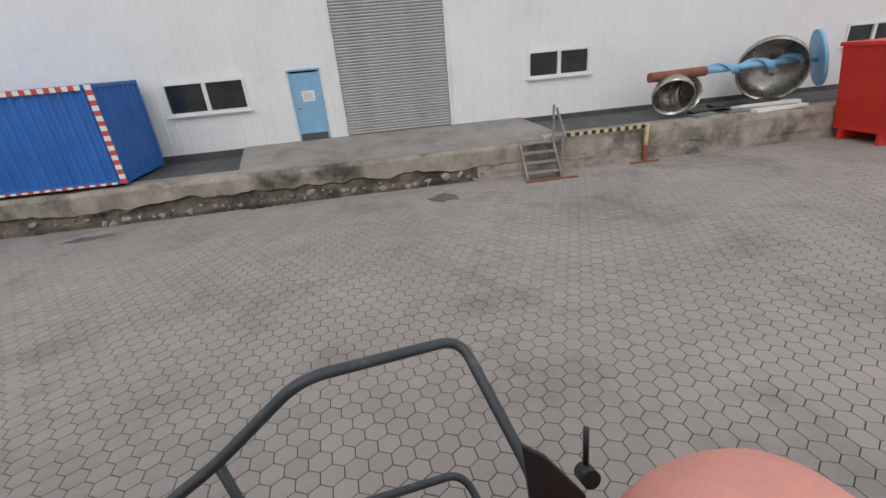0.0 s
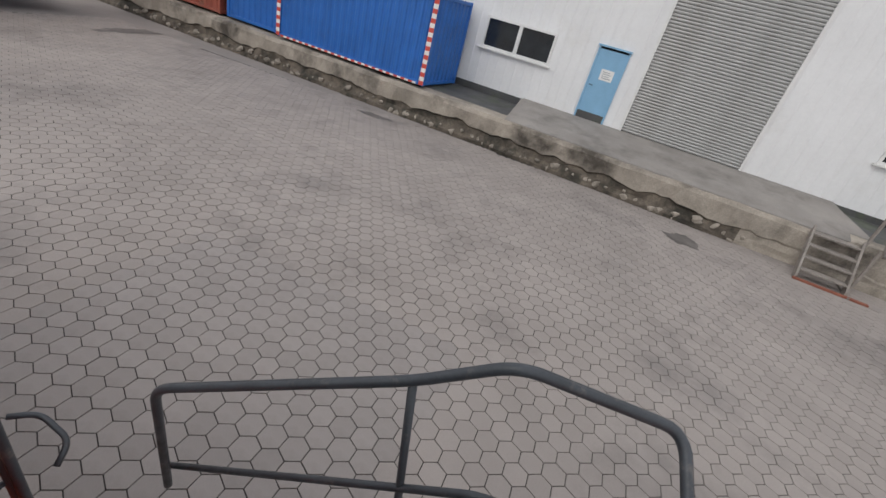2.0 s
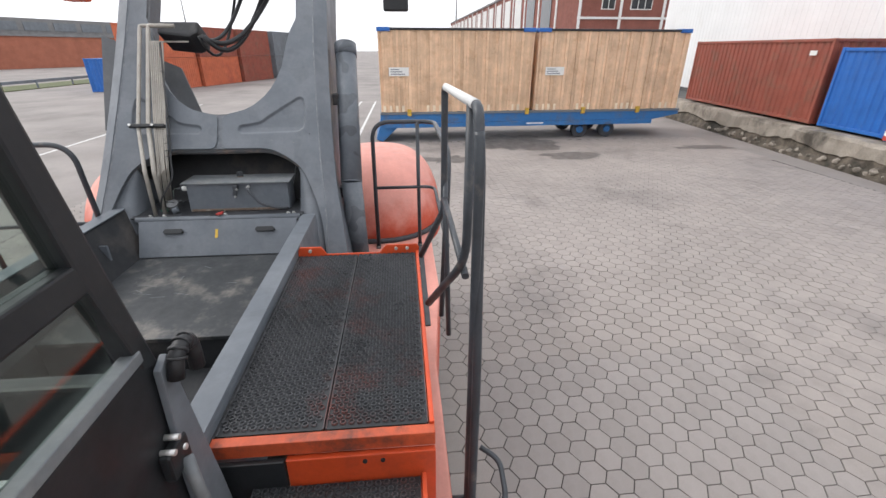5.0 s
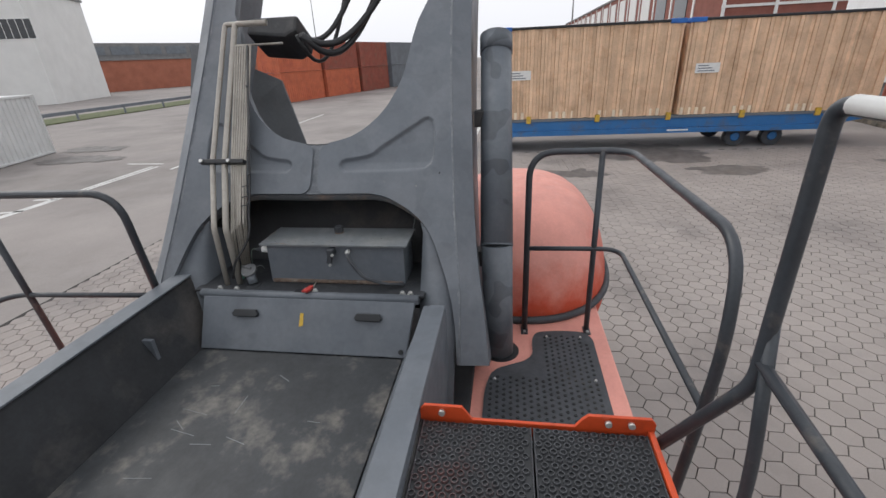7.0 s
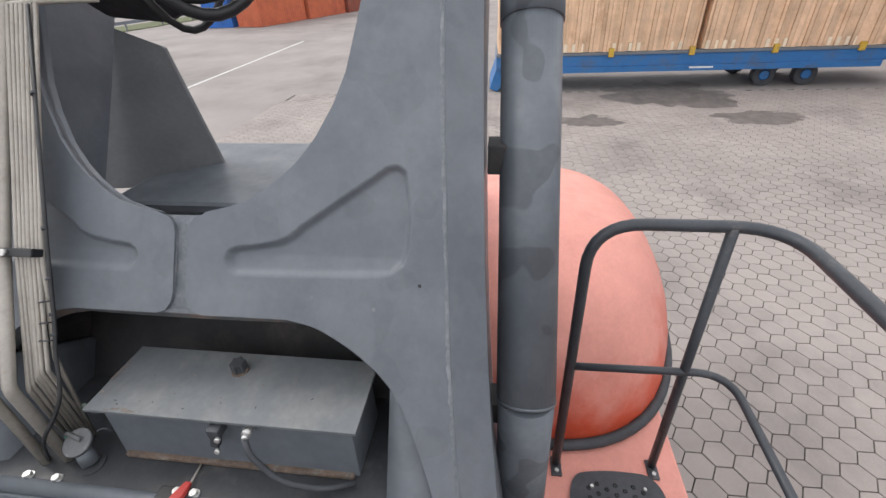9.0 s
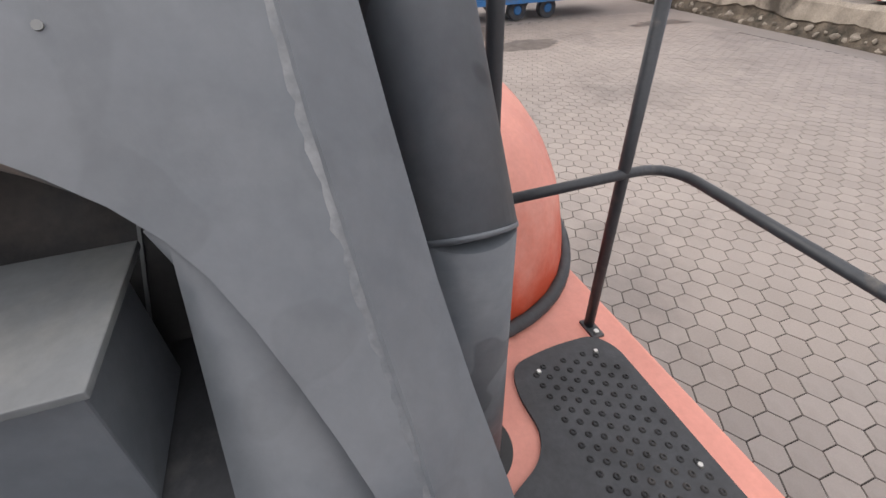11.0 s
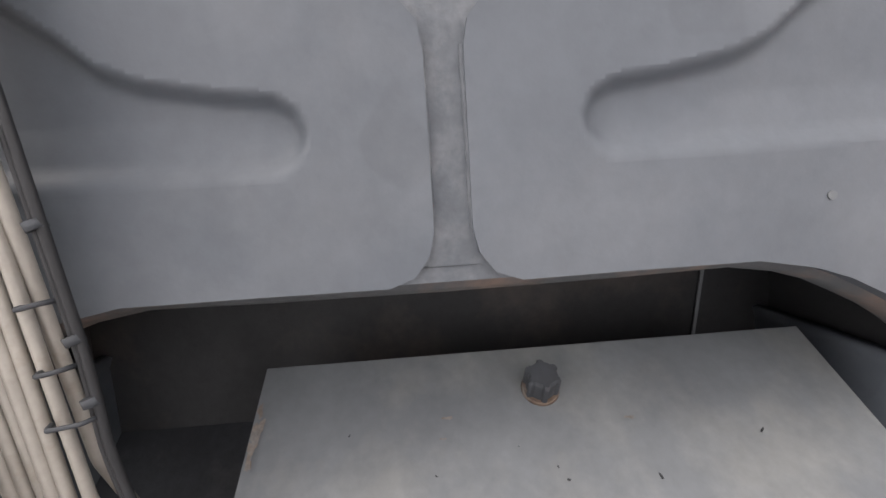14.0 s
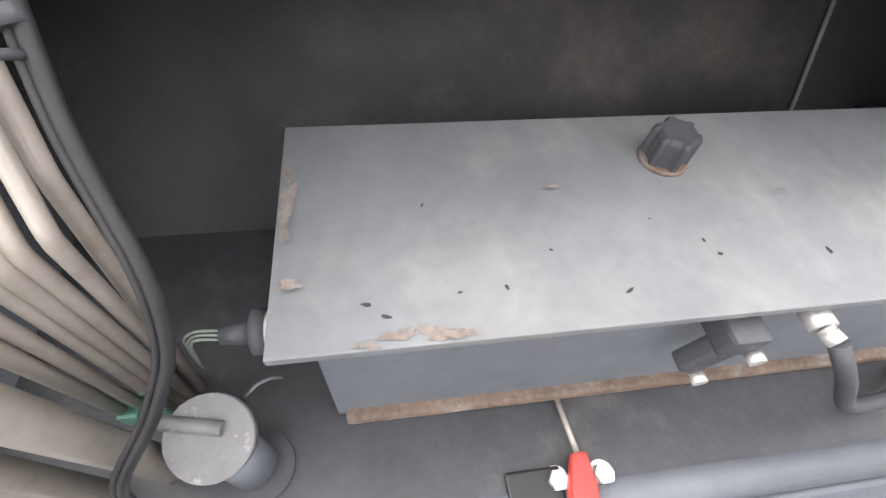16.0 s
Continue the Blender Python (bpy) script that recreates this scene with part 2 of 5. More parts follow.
M["brick_far"] = mat("orange_brick", (0.36, 0.13, 0.08), 0.85, var=0.15, scale=0.6, fine=5, bump=0.1)
M["roof"] = mat("grey_roof", (0.2, 0.2, 0.2), 0.8, var=0.15, scale=1)
M["grass"] = mat("verge_grass", (0.1, 0.115, 0.05), 0.9, var=0.35, scale=2, fine=20, bump=0.5, bump_scale=20)
M["roadpaint"] = mat("worn_white_line", (0.6, 0.6, 0.58), 0.8, var=0.15, scale=3, bump=0.05)
M["whitewall"] = mat("white_render_wall", (0.68, 0.68, 0.66), 0.7, var=0.06, scale=0.5, bump=0.03)
M["pale_green"] = mat("green_plastic", (0.07, 0.2, 0.15), 0.5, var=0.15, scale=8, bump=0.03)
M["handle_red"] = mat("red_lever_plastic", (0.55, 0.06, 0.05), 0.45, var=0.1, scale=8, bump=0.02)
M["olive"] = mat("grey_green_hose_cover", (0.16, 0.2, 0.17), 0.6, var=0.2, scale=6)

GLASS = bpy.data.materials.new("tinted_glass")
GLASS.use_nodes = True
_g = GLASS.node_tree
_g.nodes.clear()
_o, _mx, _t, _s = (_g.nodes.new("ShaderNode" + k) for k in ("OutputMaterial", "MixShader", "BsdfTransparent", "BsdfGlossy"))
_f, _r = _g.nodes.new("ShaderNodeLayerWeight"), _g.nodes.new("ShaderNodeMapRange")
_f.inputs["Blend"].default_value = 0.25
_r.inputs["To Min"].default_value, _r.inputs["To Max"].default_value = 0.03, 0.3
_t.inputs[0].default_value = (0.72, 0.78, 0.75, 1)
_s.inputs["Roughness"].default_value = 0.03
_g.links.new(_f.outputs["Facing"], _r.inputs["Value"])
_g.links.new(_r.outputs[0], _mx.inputs[0])
_g.links.new(_t.outputs[0], _mx.inputs[1])
_g.links.new(_s.outputs[0], _mx.inputs[2])
_g.links.new(_mx.outputs[0], _o.inputs[0])
M["glass"] = GLASS


# ---------- mesh helpers ----------
def box(bm, x0, x1, y0, y1, z0, z1, m=None):
    vs = [bm.verts.new((x, y, z)) for x in (x0, x1) for y in (y0, y1) for z in (z0, z1)]
    for q in ((0, 1, 3, 2), (4, 6, 7, 5), (0, 4, 5, 1), (2, 3, 7, 6), (0, 2, 6, 4), (1, 5, 7, 3)):
        bm.faces.new([vs[i] for i in q])
    if m is not None:
        bmesh.ops.transform(bm, matrix=m, verts=vs)
    return vs


def bevel(bm, w=0.006, seg=2):
    bmesh.ops.recalc_face_normals(bm, faces=bm.faces[:])
    es = [e for e in bm.edges if len(e.link_faces) == 2 and e.calc_face_angle(0) > 0.5]
    bmesh.ops.bevel(bm, geom=es, offset=w, segments=seg, affect='EDGES', profile=0.6)
    return bm


def rbox(x0, x1, y0, y1, z0, z1, w=0.006, seg=2):
    bm = bmesh.new()
    box(bm, x0, x1, y0, y1, z0, z1)
    return bevel(bm, w, seg)


def prism(bm, outline, to3d, depth):
    """A flat outline of (u, v) pairs, laid into space by to3d(u, v, w) and thickened from w = 0 to depth."""
    a = [bm.verts.new(to3d(u, v, 0)) for u, v in outline]
    b = [bm.verts.new(to3d(u, v, depth)) for u, v in outline]
    bm.faces.new(a)
    bm.faces.new(b[::-1])
    for i in range(len(a)):
        j = (i + 1) % len(a)
        bm.faces.new((a[i], b[i], b[j], a[j]))
    return bm


def rounded(points, r, seg=6, closed=False):
    """The line through points with corners rounded by radius r."""
    pts = [Vector(p) for p in points]
    out = []
    n = len(pts)
    for i, p in enumerate(pts):
        if not closed and i in (0, n - 1):
            out.append(p)
            continue
        a, c = pts[i - 1] - p, pts[(i + 1) % n] - p
        d = min(r, a.length * 0.48, c.length * 0.48)
        s, e = p + a.normalized() * d, p + c.normalized() * d
        for k in range(seg + 1):
            t = k / seg
            out.append(s * (1 - t) ** 2 + p * 2 * t * (1 - t) + e * t * t)
    return out


def tube(bm, points, r, bend=0.0, sides=10, seg=6):
    pts = rounded(points, bend, seg) if bend else [Vector(p) for p in points]
    up = Vector((0.13, 0.21, 0.97))
    rings = []
    for i, p in enumerate(pts):
        d = (pts[min(i + 1, len(pts) - 1)] - pts[max(i - 1, 0)]).normalized()
        x = d.cross(up)
        if x.length < 0.2:
            x = d.cross(Vector((1, 0.3, 0)))
        x.normalize()
        y = d.cross(x)
        rings.append([bm.verts.new(p + r * (math.cos(a) * x + math.sin(a) * y)) for a in (2 * math.pi * k / sides for k in range(sides))])
    for a, b in zip(rings, rings[1:]):
        best = min(range(sides), key=lambda s: sum((a[k].co - b[(k + s) % sides].co).length for k in range(sides)))
        for k in range(sides):
            f = bm.faces.new((a[k], a[(k + 1) % sides], b[(k + 1 + best) % sides], b[(k + best) % sides]))
            f.smooth = True
    bm.faces.new(rings[0])
    bm.faces.new(rings[-1][::-1])
    return bm


def cyl(bm, p0, p1, r0, r1=None, sides=20):
    p0, p1 = Vector(p0), Vector(p1)
    d = p1 - p0
    m = Matrix.Translation((p0 + p1) / 2) @ d.to_track_quat("Z", "Y").to_matrix().to_4x4()
    res = bmesh.ops.create_cone(bm, cap_ends=True, segments=sides, radius1=r0, radius2=r0 if r1 is None else r1, depth=d.length, matrix=m)
    for f in {f for v in res["verts"] for f in v.link_faces}:
        f.smooth = len(f.verts) == 4
    return bm


def mesh_of(name, bm, material, smooth=False):
    bmesh.ops.recalc_face_normals(bm, faces=bm.faces[:])
    me = bpy.data.meshes.new(name)
    bm.to_mesh(me)
    bm.free()
    for mm in (material if isinstance(material, (list, tuple)) else (material,)):
        me.materials.append(mm)
    if smooth:
        for p in me.polygons:
            p.use_smooth = True
    return me


def part(name, bm, material, parent=None, label="", smooth=False):
    ob = new(name, mesh_of(name, bm, material, smooth))
    if parent is not None:
        ob.parent = parent
    if label:
        tagged(ob, label)
    return ob


def thing(name, label, category, group="", kind="", at=None, bm=None, material=None):
    ob = new(name, mesh_of(name, bm, material) if bm else None)
    tagged(ob, label, category, group, kind)
    if at is not None:
        ob.matrix_basis = at
    return ob


def bar(x0, x1, y0, y1, z0, z1, w=0.004):
    return rbox(x0, x1, y0, y1, z0, z1, w, 1)


# the warehouse and its dock stand five degrees off the machine's axis
HALL = pose(0, 0, 0, 0, 0, -5.0)


# ---------- ground and paving ----------
HEX, HEX_TURN = 0.228, radians(1.0)


def hex_centres(x0, x1, y0, y1):
    c, s = math.cos(HEX_TURN), math.sin(HEX_TURN)
    rows = int((y1 - y0 + 4) / (HEX * 0.866))
    cols = int((x1 - x0 + 4) / HEX)
    for j in range(rows):
        for i in range(cols):
            u = x0 - 2 + (i + 0.5 * (j % 2)) * HEX
            v = y0 - 2 + j * HEX * 0.866
            x, y = c * u - s * v - 0.13, s * u + c * v - 0.09
            if x0 < x < x1 and y0 < y < y1:
                yield x, y


def hex_shape(top=0.1083, base=0.1108, h=0.012):
    ang = [math.pi / 6 + HEX_TURN + k * math.pi / 3 for k in range(6)]
    k = 2 / math.sqrt(3)
    return [(top * k * math.cos(a), top * k * math.sin(a), 0.0) for a in ang] + [(base * k * math.cos(a), base * k * math.sin(a), -h) for a in ang]


def near_patch(x, y):
    return -3.4 < x < 0.4 and 2.5 < y < 5.6


ground_bm = bmesh.new()
vs = [ground_bm.verts.new(p) for p in ((-600, -600, -0.014), (600, -600, -0.014), (600, 600, -0.014), (-600, 600, -0.014))]
ground_bm.faces.new(vs)
ground = thing("ground", "grey worn yard surface stretching far away", "ground", kind="structure", bm=ground_bm, material=M["ground"])
FIELD = (-17.0, 17.0, -6.0, 14.2)
bed = bmesh.new()
vs = [bed.verts.new(p) for p in ((FIELD[0], FIELD[2], -0.0085), (FIELD[1], FIELD[2], -0.0085), (FIELD[1], FIELD[3], -0.0085), (FIELD[0], FIELD[3], -0.0085))]
bed.faces.new(vs)
pavement = thing("pavement", "grey hexagonal concrete pavers with dark joints and stains", "paving", kind="structure", bm=bed, material=M["joint"])
shape = np.array(hex_shape())
rng = np.random.default_rng(4)
cent = np.array([p for p in hex_centres(*FIELD) if not near_patch(*p)])
n = len(cent)
verts = np.repeat(shape[None], n, 0)
verts[:, :, :2] += cent[:, None]
verts[:, :, 2] += rng.normal(0, 0.0012, (n, 1))
verts[:, :6, 2] += (rng.normal(0, 0.006, (n, 1)) * (verts[:, :6, 0] - cent[:, :1])) + (rng.normal(0, 0.006, (n, 1)) * (verts[:, :6, 1] - cent[:, 1:]))
faces = [(0, 1, 2, 3, 4, 5)] + [(k, k + 6, (k + 1) % 6 + 6, (k + 1) % 6) for k in range(6)]
me = bpy.data.meshes.new("paver_field")
me.from_pydata(verts.reshape(-1, 3).tolist(), [], [tuple(v + 12 * i for v in f) for i in range(n) for f in faces])
me.materials.append(M["paver"])
field = tagged(new("paver_field", me), kind="stuff")
field.parent = pavement

stain_spots = ((3.7, 12.5, 0.42, 0.3), (-16.6, 6.2, 1.6, 1.7), (-13.8, 3.4, 0.5, 0.8), (-14.1, 7.6, 0.5, 1.1), (-15.0, 13.2, 0.35, 1.2), (-5.45, 13.6, 0.55, 0.2), (-17.0, -16.6, 0.9, 1.5), (-19.4, -18.2, 0.8, 1.3))
for i, (sx, sy, ra, rb) in enumerate(stain_spots):
    bm = bmesh.new()
    ring = []
    for k in range(64):
        q = k * math.pi / 32
        f = 1 + 0.5 * noise.noise((math.cos(q) * 1.6, math.sin(q) * 1.6, i * 3.1)) + 0.35 * noise.noise((math.cos(q) * 5, math.sin(q) * 5, i * 5.7))
        ring.append(bm.verts.new((sx + ra * f * math.cos(q), sy + rb * f * math.sin(q), 0.0045)))
    bm.faces.new(ring)
    thing("damp_stain", "dark damp oily stain on the yard paving", "stain", "stains on the yard", kind="structure", bm=bm, material=M["wet"])


# ---------- loading dock ----------
DOCK_Y, WALL_Y = 14.12, 16.94
bm = bmesh.new()
xs = np.arange(-34, 30.01, 0.2)
rows = []
for x in xs:
    broken = max(0.0, min(1.0, (4.6 - x) / 2.0)) * (0.75 + 0.5 * noise.noise((x * 0.5, 2.0, 8.0)))
    line = 0.44 + 0.12 * noise.noise((x * 0.8, 5.1, 0.7)) + 0.1 * noise.noise((x * 2.9, 1.1, 3.3))
    col = []
    for k, (y, z) in enumerate(((-0.1 * broken, -0.1), (-0.08 * broken, 0.1), (0.02 * broken, 0.22), (0.09 * broken, line - 0.05), (0.0, line), (0.0, 0.84), (0.06, 0.95), (0.6, 0.98), (WALL_Y + 0.1 - DOCK_Y, 1.0))):
        rough = 0.05 * noise.noise((x * 0.9, k * 1.7, 0.3)) + 0.05 * noise.noise((x * 3.1, k * 2.7, 4.3)) * (0.4 + broken) if k < 7 else 0.0
        rise = 0.06 if x > 6 and k > 5 else 0.0
        col.append(bm.verts.new((x, DOCK_Y + y + rough, z + (0.03 * noise.noise((x * 1.3, k, 9)) if 0 < k < 7 else 0) + rise)))
    rows.append((col, broken > 0.3))
for (a, cut), (b, _) in zip(rows, rows[1:]):
    for k in range(len(a) - 1):
        bm.faces.new((a[k], b[k], b[k + 1], a[k + 1])).material_index = 1 if k > 6 else 2 if k < 4 and cut else 0
dock = thing("loading_dock", "old stained concrete loading dock with broken edges", "loading dock", kind="structure", at=HALL, bm=bm, material=[M["concrete"], M["apron_dark"], M["damp_concrete"]])
bm = bmesh.new()
prism(bm, [(DOCK_Y + 0.07, 0.9), (WALL_Y + 0.05, 0.9), (WALL_Y + 0.05, 1.27), (WALL_Y - 0.3, 1.25), (DOCK_Y + 0.07, 0.975)], lambda u, v, w: (-3.35 + w, u, v), 9.4)
for v in bm.verts:
    if v.co.y < DOCK_Y + 0.2:
        v.co.x += 0.4 if v.co.x < 0 else 0.6
thing("dock_apron", "worn lighter concrete ramp in front of the shutter", "ramp", kind="structure", at=HALL, bm=bm, material=M["apron"])
bm = bmesh.new()
for i in range(90):
    x = -20 + i * 0.27 + random.uniform(-0.12, 0.12)
    r = random.uniform(0.03, 0.1)
    lump = bmesh.ops.create_icosphere(bm, subdivisions=2, radius=r, matrix=pose(x, DOCK_Y - 0.03, random.uniform(0.02, 0.26)))["verts"]
    for v in lump:
        v.co += Vector((1.0, 0.2, 0.4)) * r * 1.2 * noise.noise(v.co * 9 + Vector((i, 0, 0)))
thing("dock_rubble", "rough exposed rubble stones at the foot of the dock", "rubble", kind="stuff", at=HALL, bm=bm, material=M["concrete"])

# ---------- warehouse ----------
OPENINGS = {"door": (-1.55, -0.58, 1.27, 3.42), "shutter": (-0.05, 3.64, 1.27, 5.9), "w1": (-5.35, -2.9, 2.44, 3.4), "w2": (6.32, 8.5, 2.52, 3.37), "w3": (18.4, 20.7, 2.54, 3.3)}
WALL_X0, WALL_X1, WALL_TOP = -32.6, 34.0, 9.5


def wall_segments():
    cuts = sorted({WALL_X0, WALL_X1, *(v for o in OPENINGS.values() for v in o[:2])})
    for a, b in zip(cuts, cuts[1:]):
        mid = (a + b) / 2
        hole = [o for o in OPENINGS.values() if o[0] < mid < o[1]]
        if hole:
            o = hole[0]
            if o[2] > 1.3:
                yield a, b, 1.23, o[2]
            yield a, b, o[3], WALL_TOP
        else:
            yield a, b, 1.23, WALL_TOP


bm = bmesh.new()
for a, b, z0, z1 in wall_segments():
    box(bm, a, b, WALL_Y + 0.03, WALL_Y + 0.2, z0, z1)
    x = math.ceil(a / 0.333) * 0.333
    while x < b - 0.09:
        prism(bm, [(x, WALL_Y + 0.031), (x + 0.025, WALL_Y + 0.019), (x + 0.06, WALL_Y + 0.019), (x + 0.085, WALL_Y + 0.031)], lambda u, v, w, z0=z0: (u, v, z0 + w), z1 - z0)
        x += 0.333
box(bm, WALL_X0, WALL_X1, WALL_Y - 0.012, WALL_Y + 0.02, 6.35, 6.45)
wall = thing("wall_north", "white ribbed metal cladding wall of the warehouse", "wall", kind="structure", at=HALL, bm=bm, material=M["clad"])
bm = bmesh.new()
for a, b in ((WALL_X0, -0.06), (3.65, WALL_X1)):
    box(bm, a, b, WALL_Y + 0.04, WALL_Y + 0.22, 0.9, 1.228)
part("plinth", bm, M["apron_dark"], wall)
bm = bmesh.new()
box(bm, WALL_X0, WALL_X1, WALL_Y + 0.2, WALL_Y + 20, 9.4, 9.6)
box(bm, WALL_X0, WALL_X0 + 0.2, WALL_Y + 0.2, WALL_Y + 20, 0, 9.4)
box(bm, WALL_X0, WALL_X1, WALL_Y + 19.8, WALL_Y + 20, 0, 9.4)
box(bm, WALL_X1 - 0.2, WALL_X1, WALL_Y + 0.2, WALL_Y + 19.8, 0, 9.4)
part("hall_shell", bm, M["clad"], wall)


def window(name, o, label):
    x0, x1, z0, z1 = o
    w = thing(name, label, "window", kind="structure", at=HALL)
    bm = bmesh.new()
    for q in ((x0, x1, z1 - 0.07, z1), (x0, x1, z0, z0 + 0.07), (x0, x0 + 0.07, z0 + 0.07, z1 - 0.07), (x1 - 0.07, x1, z0 + 0.07, z1 - 0.07), ((x0 + x1) / 2 - 0.06, (x0 + x1) / 2 + 0.06, z0 + 0.07, z1 - 0.07)):
        box(bm, q[0], q[1], WALL_Y - 0.03, WALL_Y + 0.08, q[2], q[3])
    part("window_frame", bm, M["white"], w)
    part("window_sill", rbox(x0 - 0.08, x1 + 0.08, WALL_Y - 0.09, WALL_Y + 0.0, z0 - 0.06, z0 - 0.002), M["white"], w)
    for a, b in ((x0 + 0.07, (x0 + x1) / 2 - 0.06), ((x0 + x1) / 2 + 0.06, x1 - 0.07)):
        part("pane", bar(a, b, WALL_Y + 0.04, WALL_Y + 0.055, z0 + 0.07, z1 - 0.07, 0.001), M["pane"], w)
    return w


w1 = window("window_1", OPENINGS["w1"], "white two-pane window with cluttered dark interior")
window("window_2", OPENINGS["w2"], "white two-pane window in the ribbed wall")
window("window_3", OPENINGS["w3"], "white barred two-pane window in the ribbed wall")

x0, x1, z0, z1 = OPENINGS["door"]
door = thing("door_1", "closed light blue steel door with a white paper notice", "door", kind="structure", at=HALL)
part("leaf", rbox(x0 + 0.05, x1 - 0.05, WALL_Y + 0.0, WALL_Y + 0.05, z0 + 0.22, z1 - 0.06), M["door"], door)
part("kick_plate", rbox(x0 + 0.05, x1 - 0.05, WALL_Y - 0.004, WALL_Y + 0.05, z0 - 0.1, z0 + 0.215), M["apron_dark"], door, "dark grimy kick plate")
bm = bmesh.new()
box(bm, x0, x0 + 0.05, WALL_Y - 0.03, WALL_Y + 0.08, z0 - 0.05, z1)
box(bm, x1 - 0.05, x1, WALL_Y - 0.03, WALL_Y + 0.08, z0 - 0.05, z1)
box(bm, x0 - 0.03, x1 + 0.03, WALL_Y - 0.06, WALL_Y + 0.08, z1, z1 + 0.05)
part("door_frame", bm, M["door"], door)
part("notice", bar(x0 + 0.32, x0 + 0.72, WALL_Y - 0.008, WALL_Y - 0.002, 2.5, 2.82, 0.001), M["paper"], door, "white paper notice")
for k in range(4):
    part("text_bar", bar(x0 + 0.38, x0 + 0.66 - 0.05 * (k % 2), WALL_Y - 0.011, WALL_Y - 0.009, 2.56 + 0.06 * k, 2.575 + 0.06 * k, 0.0005), M["greycont"], door)
bm = bmesh.new()
tube(bm, [(x0 + 0.12, WALL_Y, 2.3), (x0 + 0.12, WALL_Y - 0.05, 2.3), (x0 + 0.24, WALL_Y - 0.05, 2.3)], 0.011, 0.02, 8)
part("door_handle", bm, M["black"], door)

x0, x1, z0, z1 = OPENINGS["shutter"]
shutter = thing("roller_shutter", "closed grey galvanised roller shutter with fine slats", "roller shutter", kind="structure", at=HALL)
sl = bmesh.new()
prism(sl, [(WALL_Y + 0.075, 0), (WALL_Y + 0.05, 0.02), (WALL_Y + 0.045, 0.055), (WALL_Y + 0.06, 0.085), (WALL_Y + 0.075, 0.088), (WALL_Y + 0.09, 0.05)], lambda u, v, w: (x0 + 0.06 + w, u, v), x1 - x0 - 0.12)
slat_me = mesh_of("slat", sl, M["shutter"])
k = 0
while z0 + 0.09 * k < z1 - 0.05:
    ob = new("slat", slat_me)
    ob.parent, ob.location = shutter, (0, 0, z0 + 0.09 * k)
    k += 1
bm = bmesh.new()
for a in (x0, x1 - 0.08):
    box(bm, a, a + 0.08, WALL_Y - 0.03, WALL_Y + 0.1, z0, z1)
part("guide_rail", bm, M["white"], shutter, "white side guides")


# ---------- containers ----------
def container(name, x0, x1, y0, y1, z0, z1, material, label, at, pitch=0.28, stripes=False, group=""):
    c = thing(name, label, "container", group, at=at)
    bm = bmesh.new()
    t = 0.12
    for x in (x0, x1 - t):
        for y in (y0, y1 - t):
            box(bm, x, x + t, y, y + t, z0, z1)
    for z in (z0, z1 - t):
        for y in (y0, y1 - t):
            box(bm, x0 + t, x1 - t, y + 0.01, y + t - 0.01, z + 0.01, z + t - 0.01)
        for x in (x0, x1 - t):
            box(bm, x + 0.01, x + t - 0.01, y0 + t, y1 - t, z + 0.01, z + t - 0.01)
    part("frame", bevel(bm, 0.012, 1), material, c)

    def sheet(a, b, depth, place):
        bm = bmesh.new()
        pts, u, k = [], a, 0
        p = pitch / 4
        while u < b:
            d = 0 if k % 4 in (0, 1) else depth
            pts.append((min(u, b), d))
            u += p * (1.4 if k % 2 == 0 else 0.6)
            k += 1
        pts.append((b, 0))
        lo = [bm.verts.new(place(u, d, z0 + t * 0.8)) for u, d in pts]
        hi = [bm.verts.new(place(u, d, z1 - t * 0.8)) for u, d in pts]
        for i in range(len(pts) - 1):
            bm.faces.new((lo[i], lo[i + 1], hi[i + 1], hi[i]))
        return bm
    part("side_panel", sheet(x0 + t, x1 - t, 0.04, lambda u, d, z: (u, y0 + 0.04 + d, z)), material, c)
    part("side_panel", sheet(x0 + t, x1 - t, 0.04, lambda u, d, z: (u, y1 - 0.04 - d, z)), material, c)
    part("end_panel", sheet(y0 + t, y1 - t, 0.04, lambda u, d, z: (x1 - 0.04 - d, u, z)), material, c)
    part("end_panel", sheet(y0 + t, y1 - t, 0.04, lambda u, d, z: (x0 + 0.04 + d, u, z)), material, c)
    bm = bmesh.new()
    box(bm, x0 + 0.1, x1 - 0.1, y0 + 0.1, y1 - 0.1, z1 - 0.06, z1 - 0.02)
    part("roof_panel", bm, material, c)
    return c


bc = container("shipping_container", -11.9, -5.85, 14.28, 16.66, 1.04, 3.6, M["blue"], "bright blue corrugated container with red white edge tape", HALL)


def block(name, size, material):
    bm = bmesh.new()
    box(bm, 0, size[0], 0, size[1], 0, size[2])
    return mesh_of(name, bm, material)


def row_of(parent, name, meshes, start, step, count):
    for k in range(count):
        ob = new(name, meshes[k % 2])
        ob.parent, ob.location = parent, Vector(start) + Vector(step) * k


